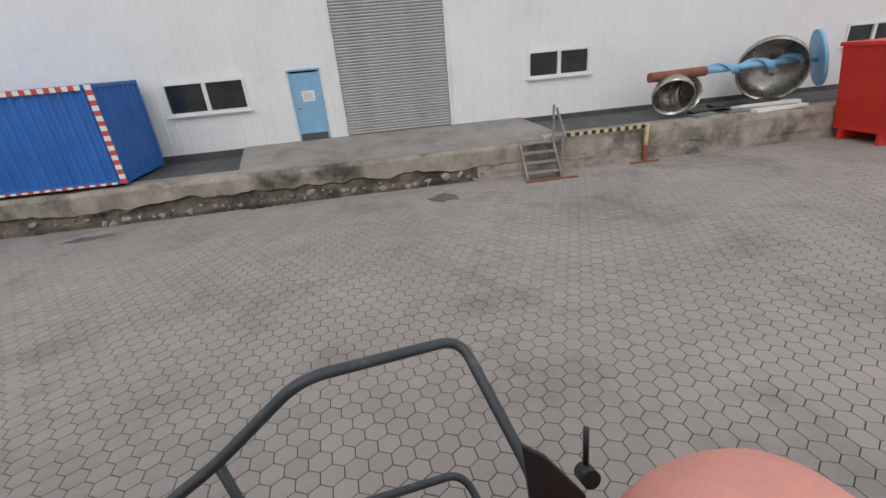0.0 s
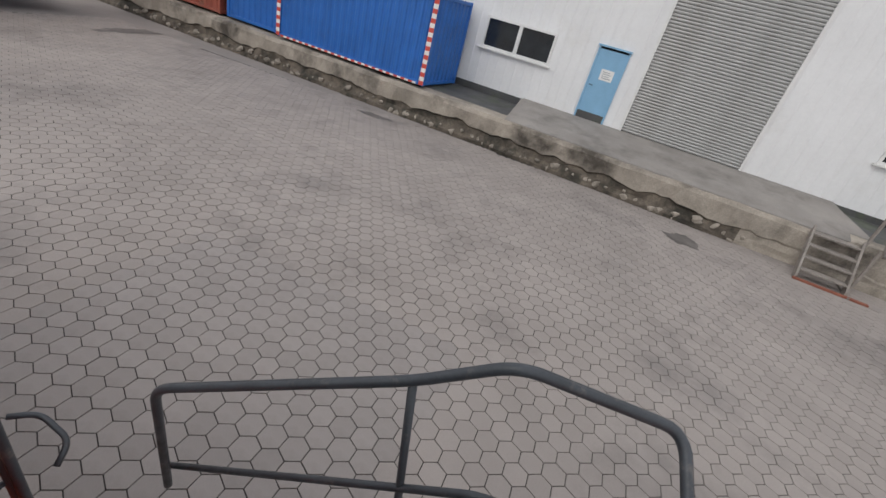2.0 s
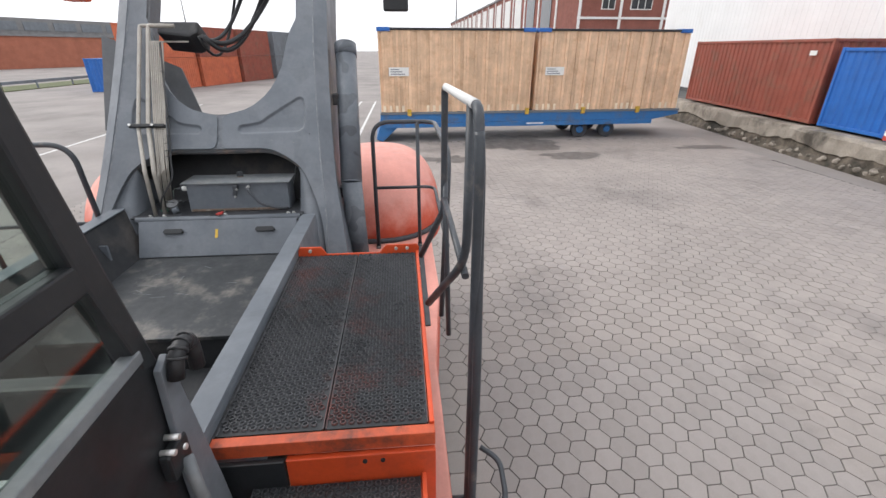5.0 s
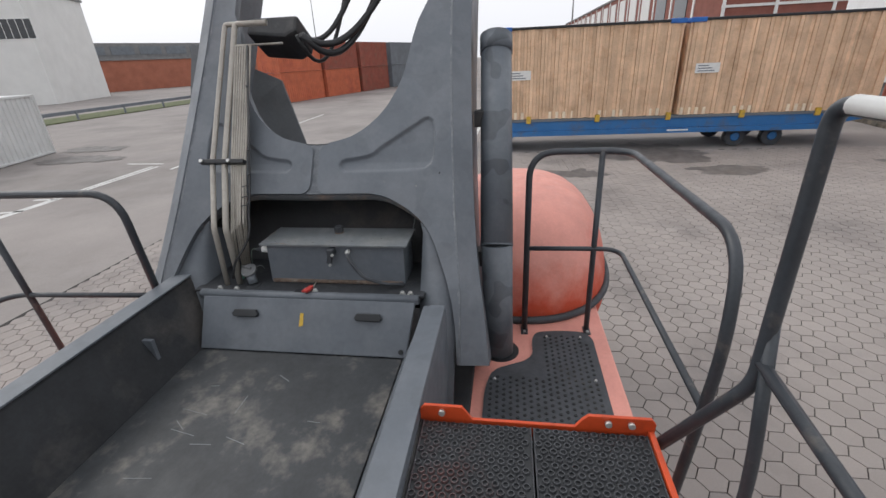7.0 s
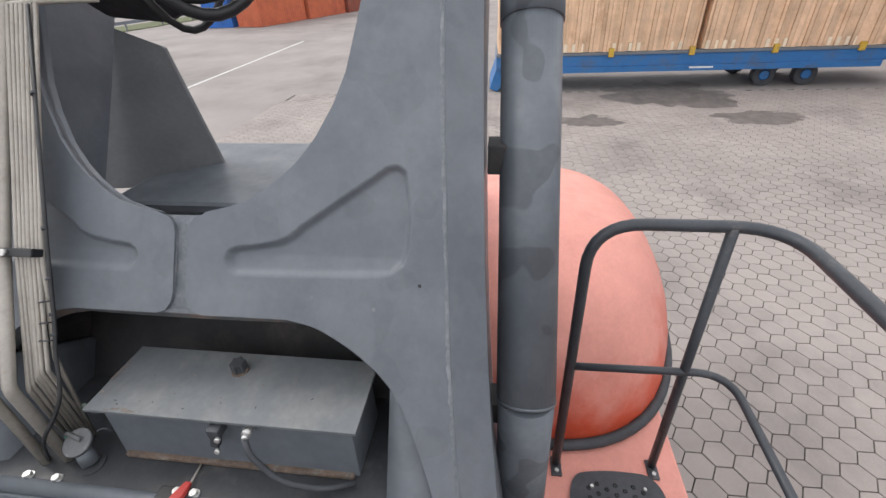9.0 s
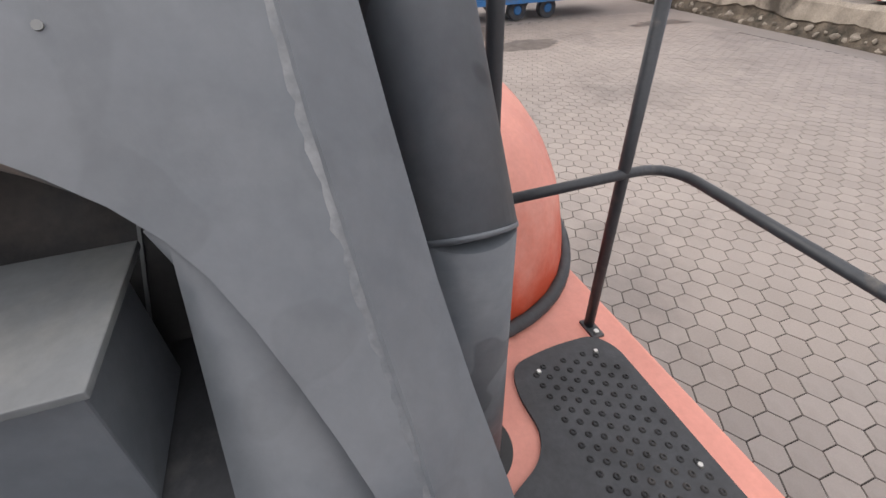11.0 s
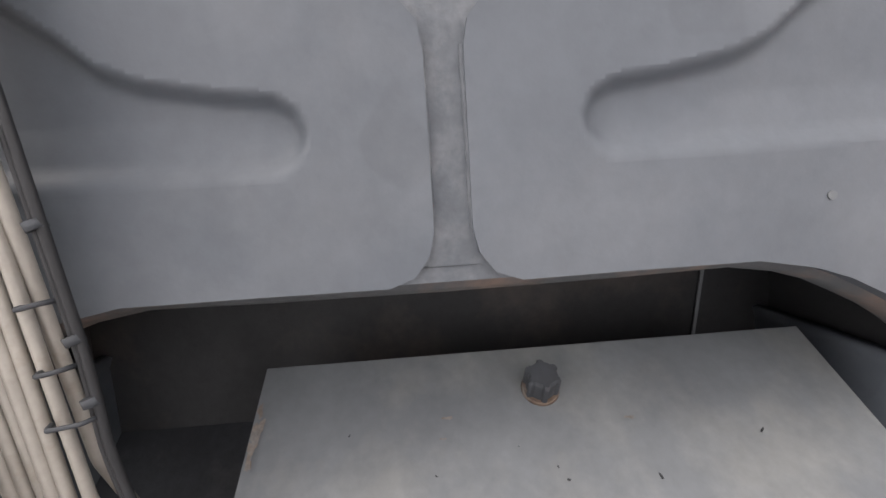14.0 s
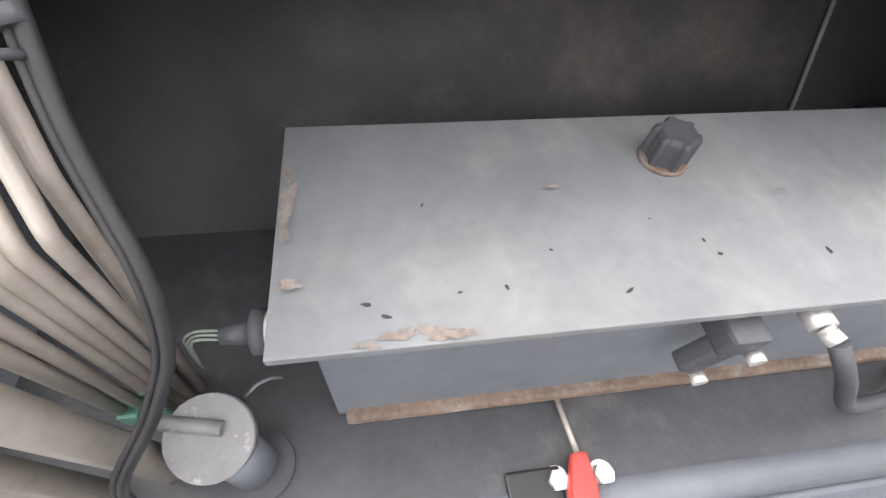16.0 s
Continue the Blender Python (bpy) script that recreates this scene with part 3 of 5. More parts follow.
tall = [block("tape", (0.16, 0.01, 0.126), M[m]) for m in ("stripe_red", "paper")]
wide = [block("tape", (0.14, 0.01, 0.12), M[m]) for m in ("stripe_red", "paper")]
low = [block("tape", (0.14, 0.01, 0.06), M[m]) for m in ("stripe_red", "paper")]
for x in (-6.0, -11.92):
    row_of(bc, "tape", tall, (x, 14.268, 1.06), (0, 0, 0.126), 20)
row_of(bc, "tape", wide, (-11.7, 14.268, 3.46), (0.14, 0, 0), 40)
row_of(bc, "tape", low, (-11.7, 14.268, 1.05), (0.14, 0, 0), 40)
container("shipping_container", -14.6, -12.15, 14.5, 16.7, 1.05, 3.45, M["blue"], "small plain blue corrugated container on the dock", HALL)
container("shipping_container", -23.2, -14.9, 14.45, 16.75, 1.05, 3.72, M["rustred"], "long oxide red corrugated container on the dock", HALL)
bm = bmesh.new()
box(bm, -15.75, -15.45, 14.40, 14.41, 3.2, 3.35)
thing("container_plate", "small white plate on the oxide red container", "plate", at=HALL, bm=bm, material=M["paper"])

# ---------- steps and edge barrier at the dock ----------
st = thing("wooden_steps", "weathered grey wooden steps with one handrail at the dock", "steps", at=HALL)
for x in (5.02, 6.02):
    bm = bmesh.new()
    prism(bm, [(14.0, 0.95), (14.0, 1.12), (13.2, 0.12), (13.2, 0.0), (13.35, 0.0)], lambda u, v, w, x=x: (x + w, u, v), 0.05)
    part("stringer", bm, M["oldwood"], st)
for k in range(4):
    part("tread", rbox(5.07, 6.02, 13.26 + k * 0.2, 13.5 + k * 0.2, 0.2 + k * 0.24, 0.24 + k * 0.24), M["oldwood"], st)
for y, z in ((13.3, 0.15), (14.0, 0.95)):
    part("post", rbox(6.075, 6.13, y, y + 0.06, z - 0.15, z + 1.0), M["oldwood"], st)
bm = bmesh.new()
box(bm, 6.135, 6.175, -0.05, 1.02, -0.05, 0.05, pose(0, 13.25, 1.12, 47, 0, 0))
part("handrail", bevel(bm), M["oldwood"], st)
part("brace", rbox(6.08, 6.12, 13.1, 14.05, 0.0, 0.05), M["oldwood"], st)
part("foot_bar", rbox(5.0, 6.5, 13.12, 13.2, 0.0, 0.05), M["brown"], st, "rust-brown foot bar")

eb = thing("edge_barrier", "yellow and black striped dock edge bar with rusty leg", "barrier", at=HALL)
row_of(eb, "stripe", [block("stripe", (0.13, 0.05, 0.1), M[m]) for m in ("grey_dark", "pale_yellow")], (6.5, 14.0, 1.0), (0.13, 0, 0), 20)
part("leg", rbox(8.98, 9.08, 13.94, 14.02, 0.05, 1.1), M["pale_yellow"], eb, "scuffed pale yellow leg")
part("leg_base", rbox(8.96, 9.1, 13.93, 14.03, 0.05, 0.5), M["brown"], eb, "rust-brown lower leg")
part("foot", rbox(8.5, 9.4, 13.75, 13.84, 0.0, 0.05), M["brown"], eb)
part("foot", rbox(8.98, 9.08, 13.84, 14.0, 0.0, 0.06), M["brown"], eb)

# ---------- auger and drums on the dock ----------
au = thing("screw_auger", "large light blue screw auger with red brown pipe on the dock", "auger")
au.matrix_basis = HALL
bm = bmesh.new()
cyl(bm, (9.7, 15.2, 2.3), (11.6, 15.2, 2.34), 0.15, None, 20)
part("pipe", bm, M["brown"], au, "red brown rusty pipe")
bm = bmesh.new()
cyl(bm, (11.6, 15.2, 2.34), (15.4, 15.2, 2.42), 0.1, None, 16)
turns, segs = 2.6, 140
prev = None
for k in range(segs + 1):
    f = k / segs
    a = f * turns * 2 * math.pi
    c = Vector((11.65 + 3.3 * f, 15.2, 2.34 + 0.07 * f))
    r = 0.19 + 0.03 * f
    q = (bm.verts.new(c + Vector((0, math.cos(a), math.sin(a))) * 0.05), bm.verts.new(c + Vector((0, math.cos(a), math.sin(a))) * r), bm.verts.new(c + Vector((0.3, math.cos(a) * r, math.sin(a) * r))))
    if prev:
        bm.faces.new((prev[0], q[0], q[1], prev[1]))
        bm.faces.new((prev[1], q[1], q[2], prev[2]))
    prev = q
part("screw", bm, M["skyblue"], au, "light blue helical screw")
bm = bmesh.new()
cyl(bm, (15.45, 15.1, 2.4), (15.53, 15.05, 2.42), 0.88, None, 40)
cyl(bm, (15.2, 15.2, 2.4), (15.75, 15.1, 2.4), 0.1, None, 16)
part("disc", bm, M["skyblue"], au, "light blue round end disc")


def bowl(name, m, r, depth, thick, label):
    bm = bmesh.new()
    prof = [(r, 0), (r * 1.0, depth * 0.4), (r * 0.9, depth * 0.7), (r * 0.6, depth * 0.95), (0.02, depth)]
    prof += [(0.02, depth - thick), (r * 0.58, depth * 0.95 - thick), (r * 0.88 - thick, depth * 0.7 - thick), (r - thick, depth * 0.4), (r - thick, 0)]
    rings = [[bm.verts.new((x * math.cos(a), x * math.sin(a), z)) for a in (2 * math.pi * k / 36 for k in range(36))] for x, z in prof]
    for a, b in zip(rings, rings[1:] + rings[:1]):
        for k in range(36):
            bm.faces.new((a[k], a[(k + 1) % 36], b[(k + 1) % 36], b[k])).smooth = True
    return thing(name, label, "drum", "steel drums on the dock", at=HALL @ m, bm=bm, material=M["steel"])


bowl("steel_drum", pose(13.95, 15.15, 2.15, -75, 8, -38), 1.0, 0.8, 0.04, "dented stainless drum half lying open on the dock")
bowl("steel_drum", pose(10.35, 14.8, 1.66, -65, 10, -20), 0.62, 0.7, 0.03, "open stainless steel drum end on the dock")
bowl("steel_drum", pose(11.1, 15.1, 1.72, -95, 20, 10), 0.52, 0.5, 0.03, "dull steel drum ring behind the pipe")
for k, (x, y, z, ln, rz, mm) in enumerate(((13.4, 14.7, 1.06, 2.6, 3, "steel"), (13.7, 14.95, 1.16, 2.4, -4, "white"), (12.9, 15.3, 1.06, 3.2, 2, "grey_dark"), (13.9, 14.5, 1.06, 2.0, 6, "paper"), (11.4, 14.7, 1.06, 0.9, 20, "olive"), (13.0, 15.0, 1.26, 2.5, 2, "grey_dark"))):
    bm = rbox(-ln / 2, ln / 2, -0.14, 0.14, 0, 0.1, 0.01)
    thing("metal_scrap", "length of scrap metal profile lying on the dock", "scrap", "scrap on the dock", at=HALL @ pose(x, y, z - 0.05, 0, 0, rz), bm=bm, material=M[mm])

sk = thing("waste_skip", "bright red steel skip standing beside the dock", "skip", at=HALL)
bm = bmesh.new()
prism(bm, [(13.0, 0.3), (13.0, 0.45), (12.6, 2.75), (13.0, 2.75), (18.0, 2.75), (17.6, 0.3)], lambda u, v, w: (u + 2.55, 12.3 + w, v), 1.75)
part("body", bevel(bm, 0.03), M["skip"], sk)
for k in range(4):
    part("rib", rbox(15.6 + k * 1.2, 15.72 + k * 1.2, 12.23, 12.3, 0.35, 2.7), M["skip"], sk)
part("rim", rbox(15.1, 20.6, 12.22, 14.1, 2.75, 2.87, 0.02), M["skip"], sk)
part("skid", rbox(15.5, 20.2, 12.5, 12.62, 0.0, 0.3), M["skip"], sk)
part("skid", rbox(15.5, 20.2, 13.7, 13.82, 0.0, 0.3), M["skip"], sk)

# ---------- trailer with two crates ----------
TR = pose(-17.2, 7.0, 0, 0, 0, 2.0)
tr = thing("flatbed_trailer", "low blue steel flatbed trailer carrying two crates", "trailer", at=TR)
bm = bmesh.new()
prism(bm, [(-6.05, 0.72), (-6.05, 1.05), (6.35, 1.05), (6.35, 0.92), (5.3, 0.72)], lambda u, v, w: (-2.5 + w, u, v), 2.5)
part("bed", bevel(bm, 0.02), M["trailer"], tr)
part("side_rail", rbox(-0.02, 0.05, -5.9, 5.2, 0.55, 0.72), M["trailer"], tr)
part("deck_lip", rbox(-2.5, 0.04, -6.05, 6.35, 1.052, 1.13), M["greycont"], tr, "grey timber deck edge")
bm = bmesh.new()
prism(bm, [(-6.0, 0.0), (-5.2, 0.72), (-6.04, 0.72), (-6.25, 0.1)], lambda u, v, w: (-2.3 + w, u, v), 2.2)
part("support_foot", bevel(bm, 0.02), M["trailer"], tr)
part("marking_bar", bar(0.051, 0.054, -0.2, 0.5, 0.62, 0.67, 0.001), M["paper"], tr, "row of small pale marks")
for y in (2.2, 3.4):
    for x in (-0.35, -2.2):
        bm = bmesh.new()
        cyl(bm, (x - 0.13, y, 0.32), (x + 0.13, y, 0.32), 0.32, None, 24)
        wh = part("wheel", bm, M["rubber"], tr)
        bm = bmesh.new()
        cyl(bm, (x + 0.131, y, 0.32), (x + 0.15, y, 0.32), 0.16, 0.12, 16)
        part("hub", bm, M["trailer"], wh)
for k in range(5):
    part("twist_lock", rbox(0.0, 0.09, -5.0 + k * 2.35, -4.85 + k * 2.35, 1.0, 1.24), M["yellow"], tr, "yellow twist lock")


def crate(y0, y1, label):
    c = thing("plywood_crate", label, "crate", "crates on the trailer", at=TR)
    board = 0.0
    y = y0
    k = 0
    while y < y1 - 0.02:
        w = min(random.uniform(0.09, 0.13), y1 - y)
        d = (0.0, 0.035, 0.05, 0.02)[k % 4] + random.uniform(0, 0.008)
        part("board", bar(-0.12 - d, -0.05 + d, y + 0.003, y + w - 0.003, 1.135 if k % 9 else 1.15, 4.0, 0.004), M["wood"], c)
        y += w
        k += 1
    for q in range(int((y1 - y0 - 0.2) / 0.24)):
        if q % 7 < 4:
            yy = y0 + 0.08 + q * 0.24
            part("spacer_block", bar(-0.1, 0.004, yy, yy + 0.1, 1.15, 1.38), M["whitewood"], c)
    for yy in (y0, y0 + (y1 - y0) * 0.42, y1 - 0.07):
        part("batten", bar(-0.1, 0.002, yy, yy + 0.045, 1.39, 4.0), M["wood"], c)
    bm = bmesh.new()
    box(bm, -2.4, -0.125, y0, y1, 1.14, 3.98)
    part("crate_body", bm, M["wood"], c)
    part("cover", rbox(-2.42, 0.03, y0 - 0.02, y1 + 0.02, 4.0, 4.08, 0.02), M["black"], c, "black sheet over the top")
    for yy in (y0 - 0.03, y1 - 0.45):
        part("corner_tarp", rbox(-0.4, 0.04, yy, yy + 0.48, 3.96, 4.1, 0.02), M["blue"], c, "blue tarpaulin corner")
    part("paper_label", bar(0.0, 0.012, y0 + 0.35, y0 + 1.1, 2.45, 2.75, 0.001), M["paper"], c, "white paper label")
    for q in range(3):
        part("text_bar", bar(0.013, 0.016, y0 + 0.42, y0 + 0.95 - 0.1 * q, 2.5 + 0.08 * q, 2.53 + 0.08 * q, 0.0005), M["greycont"], c)
    return c


crate(-6.0, -0.12, "tall pale plywood crate with vertical boards on the trailer")
crate(0.06, 6.2, "tall pale plywood crate with label beside its twin")

# ---------- far buildings and stacks ----------


def house(name, at, w, d, h, wall_m, label, windows=(), posts=(), roof_h=0.3, doors=()):
    hs = thing(name, label, "building", at=at)
    bm = bmesh.new()
    box(bm, 0, w, 0, d, 0, h)
    part("wall", bm, wall_m, hs)
    part("roof", rbox(-0.2, w + 0.2, -0.2, d + 0.2, h, h + roof_h, 0.03), M["roof"], hs)
    for x0, x1, z0, z1 in windows:
        wi = part("window", bar(x0, x1, -0.06, 0.02, z0, z1), M["white"], hs)
        nn = max(1, round((x1 - x0) / 0.8))
        for k in range(nn):
            a = x0 + 0.08 + k * (x1 - x0 - 0.08) / nn
            part("pane", bar(a, a + (x1 - x0 - 0.08) / nn - 0.08, -0.075, -0.062, z0 + 0.08, z1 - 0.08, 0.001), M["pane"], wi)
    for x in posts:
        part("pilaster", bar(x - 0.12, x + 0.12, -0.1, 0.02, 0, h), M["white"], hs)
    for x0, x1, z1 in doors:
        part("gate", bar(x0, x1, -0.08, 0.02, 0.9, z1), M["door"], hs, "blue gate")
    return hs


# brick works building beyond the hall, its gable towards the yard
works = house("brick_building", pose(-44.0, 18.4, 0, 0, 0, 90), 12.0, 110, 10.4, M["brick"], "dark red brick building with white pilasters",
              windows=((2.2, 3.5, 6.7, 8.1), (5.0, 7.1, 6.7, 8.1)), posts=(0.15, 4.1, 8.3, 11.8))
part("cornice", bar(0, 12, -0.12, 0.02, 9.9, 10.35), M["whitewall"], works)
part("string_course", bar(0, 12, -0.11, 0.02, 5.9, 6.1), M["whitewall"], works)
for k in range(16):
    part("bay", bar(-0.1, 0.02, 6 + k * 6.5, 6.4 + k * 6.5, 0, 10.3), M["white"], works)
    part("side_panel", bar(-0.07, 0.02, 8 + k * 6.5, 11.6 + k * 6.5, 4.5, 9.8), M["whitewall"] if k > 1 else M["pane"], works)
hall2 = house("long_brick_hall", pose(-130.0, -48.0, 0, 0, 0, -20), 105, 16, 5.2, M["brick_far"], "long orange brick hall with a grey upper band", doors=((32.5, 36.5, 5.0), (28.5, 30.2, 3.0)))
hall2.matrix_basis = pose(-40.0, -86.0, 0, 0, 0, 156)
part("upper_storey", bar(0, 104, 2, 14, 5.5, 8.2), M["roof"], hall2, "grey glazed roof band")
for k in range(20):
    part("light_band", bar(2 + k * 5, 6 + k * 5, 1.9, 2.0, 6.2, 7.6), M["greycont"], hall2)
white = house("white_office", pose(-42.0, -76.3, 0, 0, 0, 110.6), 24, 14, 12.5, M["whitewall"], "white rendered office building with window bands",
              windows=tuple((1 + k * 6.0, 6.4 + k * 6.0, z, z + 2.2) for k in range(4) for z in (7.3,)))
stack = (("orange", -50.4, -20.0, 0), ("orange", -56.8, -19.8, 0), ("rustred", -63.2, -19.6, 0), ("orange", -50.4, -20.0, 2.62), ("rustred", -56.8, -19.8, 2.62), ("greycont", -70.0, -19.4, 0), ("greycont", -70.0, -19.4, 2.62), ("rustred", -63.2, -19.6, 2.62))
STACK = pose(-40.2, -18.8, 0, 0, 0, -14.7) @ pose(44.34, 17.56, 0)
for m, x, y, z in stack:
    container("shipping_container", x, x + 6.06, y, y + 2.44, z, z + 2.6, M[m], "weathered orange stacked container across the yard" if m != "greycont" else "grey stacked container across the yard", STACK, group="stacked containers")
container("shipping_container", -46.8, -40.7, -24.0, -21.6, 0, 2.6, M["blue"], "blue container beside the orange stack", None)
container("shipping_container", 0, 6.06, 0, 2.44, 0, 2.6, M["whitecont"], "white corrugated container across the yard", pose(-18.0, -22.0, 0, 0, 0, 16))
bm = bmesh.new()
box(bm, -120, 40, -2.2, 2.2, -0.01, 0.05, pose(-30, -34, 0, 0, 0, -3))
thing("grass_verge", "strip of dull grass beyond the yard road", "verge", kind="structure", bm=bm, material=M["grass"])
gr = thing("guard_rail", "low grey guard rail along the verge", "guard rail", at=pose(-30, -32.2, 0, 0, 0, -3))
part("beam", bar(-70, 35, -0.04, 0.04, 0.5, 0.75), M["greycont"], gr)
for k in range(24):
    part("post", bar(-68 + k * 4.4, -67.88 + k * 4.4, 0.041, 0.15, 0, 0.7), M["greycont"], gr)
for x0, y0, ln, rz in ((-15.5, -12.0, 9, 2), (-31, -11.4, 16, 2), (-16.0, -13.5, 1.6, 88), (-30, -4.2, 20, 5), (-32, -1.0, 20.4, -0.6), (-32, 0.0, 20.4, -0.4), (-11.3, -12.4, 0.7, 96), (-10.1, -12.3, 0.7, 110), (-15.5, -11.75, 7.0, 0.7)):
    bm = bmesh.new()
    box(bm, 0, ln, -0.06, 0.06, 0, 0.004, pose(x0, y0, -0.0135, 0, 0, rz))
    thing("road_line", "worn white painted line on the yard", "road marking", "yard markings", kind="structure", bm=bm, material=M["roadpaint"])
for x, y, h, r in ((-150, 33, 26, 0.25), (-170, 22, 22, 0.5), (-190, 40, 34, 0.8), (-120, -48, 24, 0.18)):
    bm = bmesh.new()
    cyl(bm, (x, y, 0), (x, y, h), r, r * 0.25, 10)
    thing("mast", "thin grey mast far off against the sky", "mast", "far masts", bm=bm, material=M["roof"])

# ---------- container handler ----------
YC = 0.305                       # the machine's middle line
PO, PV, PN = Vector((-2.96, 0, 2.69)), Vector((-0.545, 0, 0.838)), Vector((0.838, 0, 0.545))


def on_plate(u, v, w=0.0):
    """A place on the leaning front plate of the boom frame: u from the middle line, v up the slope, w out of it."""
    return PO + Vector((0, YC + u, 0)) + PV * v + PN * w


machine = thing("container_handler", "large red and dark grey container handling truck parked on paving", "lift truck")

# boom frame: front plate with scoop and arch
ARCH = [(0.2, -0.021), (0.335, -0.021), (0.4, -0.033), (0.44, -0.047), (0.477, -0.066), (0.52, -0.09), (0.555, -0.114), (0.6, -0.15), (0.64, -0.192), (0.67, -0.237), (0.7, -0.3), (0.728, -0.37), (0.756, -0.447), (0.777, -0.512), (0.8, -0.6), (0.82, -0.72), (0.836, -0.9)]
SCOOP = [(0.6, 1.36), (0.6, 1.12), (0.55, 1.0), (0.525, 0.9), (0.508, 0.8), (0.483, 0.67), (0.45, 0.58), (0.4, 0.485), (0.35, 0.42), (0.3, 0.372), (0.25, 0.335), (0.2, 0.307), (0.14, 0.288), (0.08, 0.274)]
BEND = [(0.85, -0.9), (0.843, -0.6), (0.832, -0.45), (0.815, -0.3), (0.797, -0.1), (0.782, 0.15), (0.768, 0.4), (0.758, 0.6), (0.748, 0.86), (0.74, 1.4), (0.74, 2.1)]
OUTER = [(0.985, -0.9), (0.945, -0.6), (0.922, -0.45), (0.904, -0.3), (0.888, -0.1), (0.872, 0.15), (0.861, 0.4), (0.853, 0.6), (0.845, 0.86), (0.84, 1.4), (0.84, 2.1)]
POCKET = [(0.14, 0.14), (0.15, 0.165), (0.173, 0.18), (0.232, 0.187), (0.3, 0.2), (0.335, 0.215), (0.366, 0.243), (0.51, 0.343), (0.61, 0.412), (0.64, 0.417), (0.667, 0.398), (0.683, 0.304), (0.68, 0.19), (0.667, 0.145), (0.63, 0.112), (0.58, 0.103), (0.426, 0.097), (0.175, 0.092), (0.15, 0.108)]


def inside_by(u, v, poly):
    """How far (u, v) lies inside a closed outline; negative outside."""
    best, odd = 9.0, False
    for (a, b), (c, d) in zip(poly, poly[1:] + poly[:1]):
        k = max(0.0, min(1.0, ((u - a) * (c - a) + (v - b) * (d - b)) / ((c - a) ** 2 + (d - b) ** 2)))
        best = min(best, math.hypot(u - a - k * (c - a), v - b - k * (d - b)))
        if (b > v) != (d > v) and u < a + (v - b) * (c - a) / (d - b):
            odd = not odd
    return best if odd else -best


def half_plate(s, inner, shift):
    """One half of the front plate: rounded corners at the middle joint, a pressed pocket, and sides of its own."""
    top = [(u, v) for u, v in SCOOP] + [(inner + 0.045, 0.267), (inner + 0.02, 0.258), (inner + 0.005, 0.24), (inner, 0.215)]
    low = [(inner, 0.035), (inner + 0.006, 0.01), (inner + 0.022, -0.012), (inner + 0.05, -0.022)]
    line = low + ARCH + BEND[:] + [(0.0, 2.1), (0.0, 1.36)] + top
    bm = bmesh.new()
    bm.faces.new([bm.verts.new((u, v, 0)) for u, v in line])
    for axis, lo, hi, step in ((0, 0.1, 0.72, 0.0055), (1, 0.06, 0.45, 0.0055)):
        q = lo
        while q < hi:
            at, no = ((q, 0, 0), (1, 0, 0)) if axis == 0 else ((0, q, 0), (0, 1, 0))
            bmesh.ops.bisect_plane(bm, geom=bm.verts[:] + bm.edges[:] + bm.faces[:], plane_co=at, plane_no=no)
            q += step
    bmesh.ops.triangulate(bm, faces=[f for f in bm.faces if len(f.verts) > 4], ngon_method='EAR_CLIP')
    bmesh.ops.dissolve_degenerate(bm, dist=0.0004, edges=bm.edges[:])
    poly = [(u + shift, v) for u, v in POCKET]
    for w in bm.verts:
        d = inside_by(w.co.x, w.co.y, poly) if 0.1 < w.co.x < 0.72 and 0.06 < w.co.y < 0.45 else -1
        if d > 0:
            k = min(1.0, d / (0.017 if w.co.y > 0.125 else 0.026))
            steep = 0.3 + 0.7 * min(1.0, max(0.0, (w.co.y - 0.085) / 0.075))
            w.co.z = -0.021 * steep * k * k * (3 - 2 * k)
    for f in bm.faces:
        f.smooth = any(w.co.z < -0.0001 for w in f.verts)
    rim0 = [bm.verts.new((u, v, 0)) for u, v in line]
    rim1 = [bm.verts.new((u, v, -0.006 - 0.024)) for u, v in line]
    for i in range(len(line)):
        bm.faces.new((rim0[i], rim0[(i + 1) % len(line)], rim1[(i + 1) % len(line)], rim1[i]))
    bm.faces.new(rim1[::-1])
    for w in bm.verts:
        w.co = on_plate(s * w.co.x, w.co.y, w.co.z)
    return bm


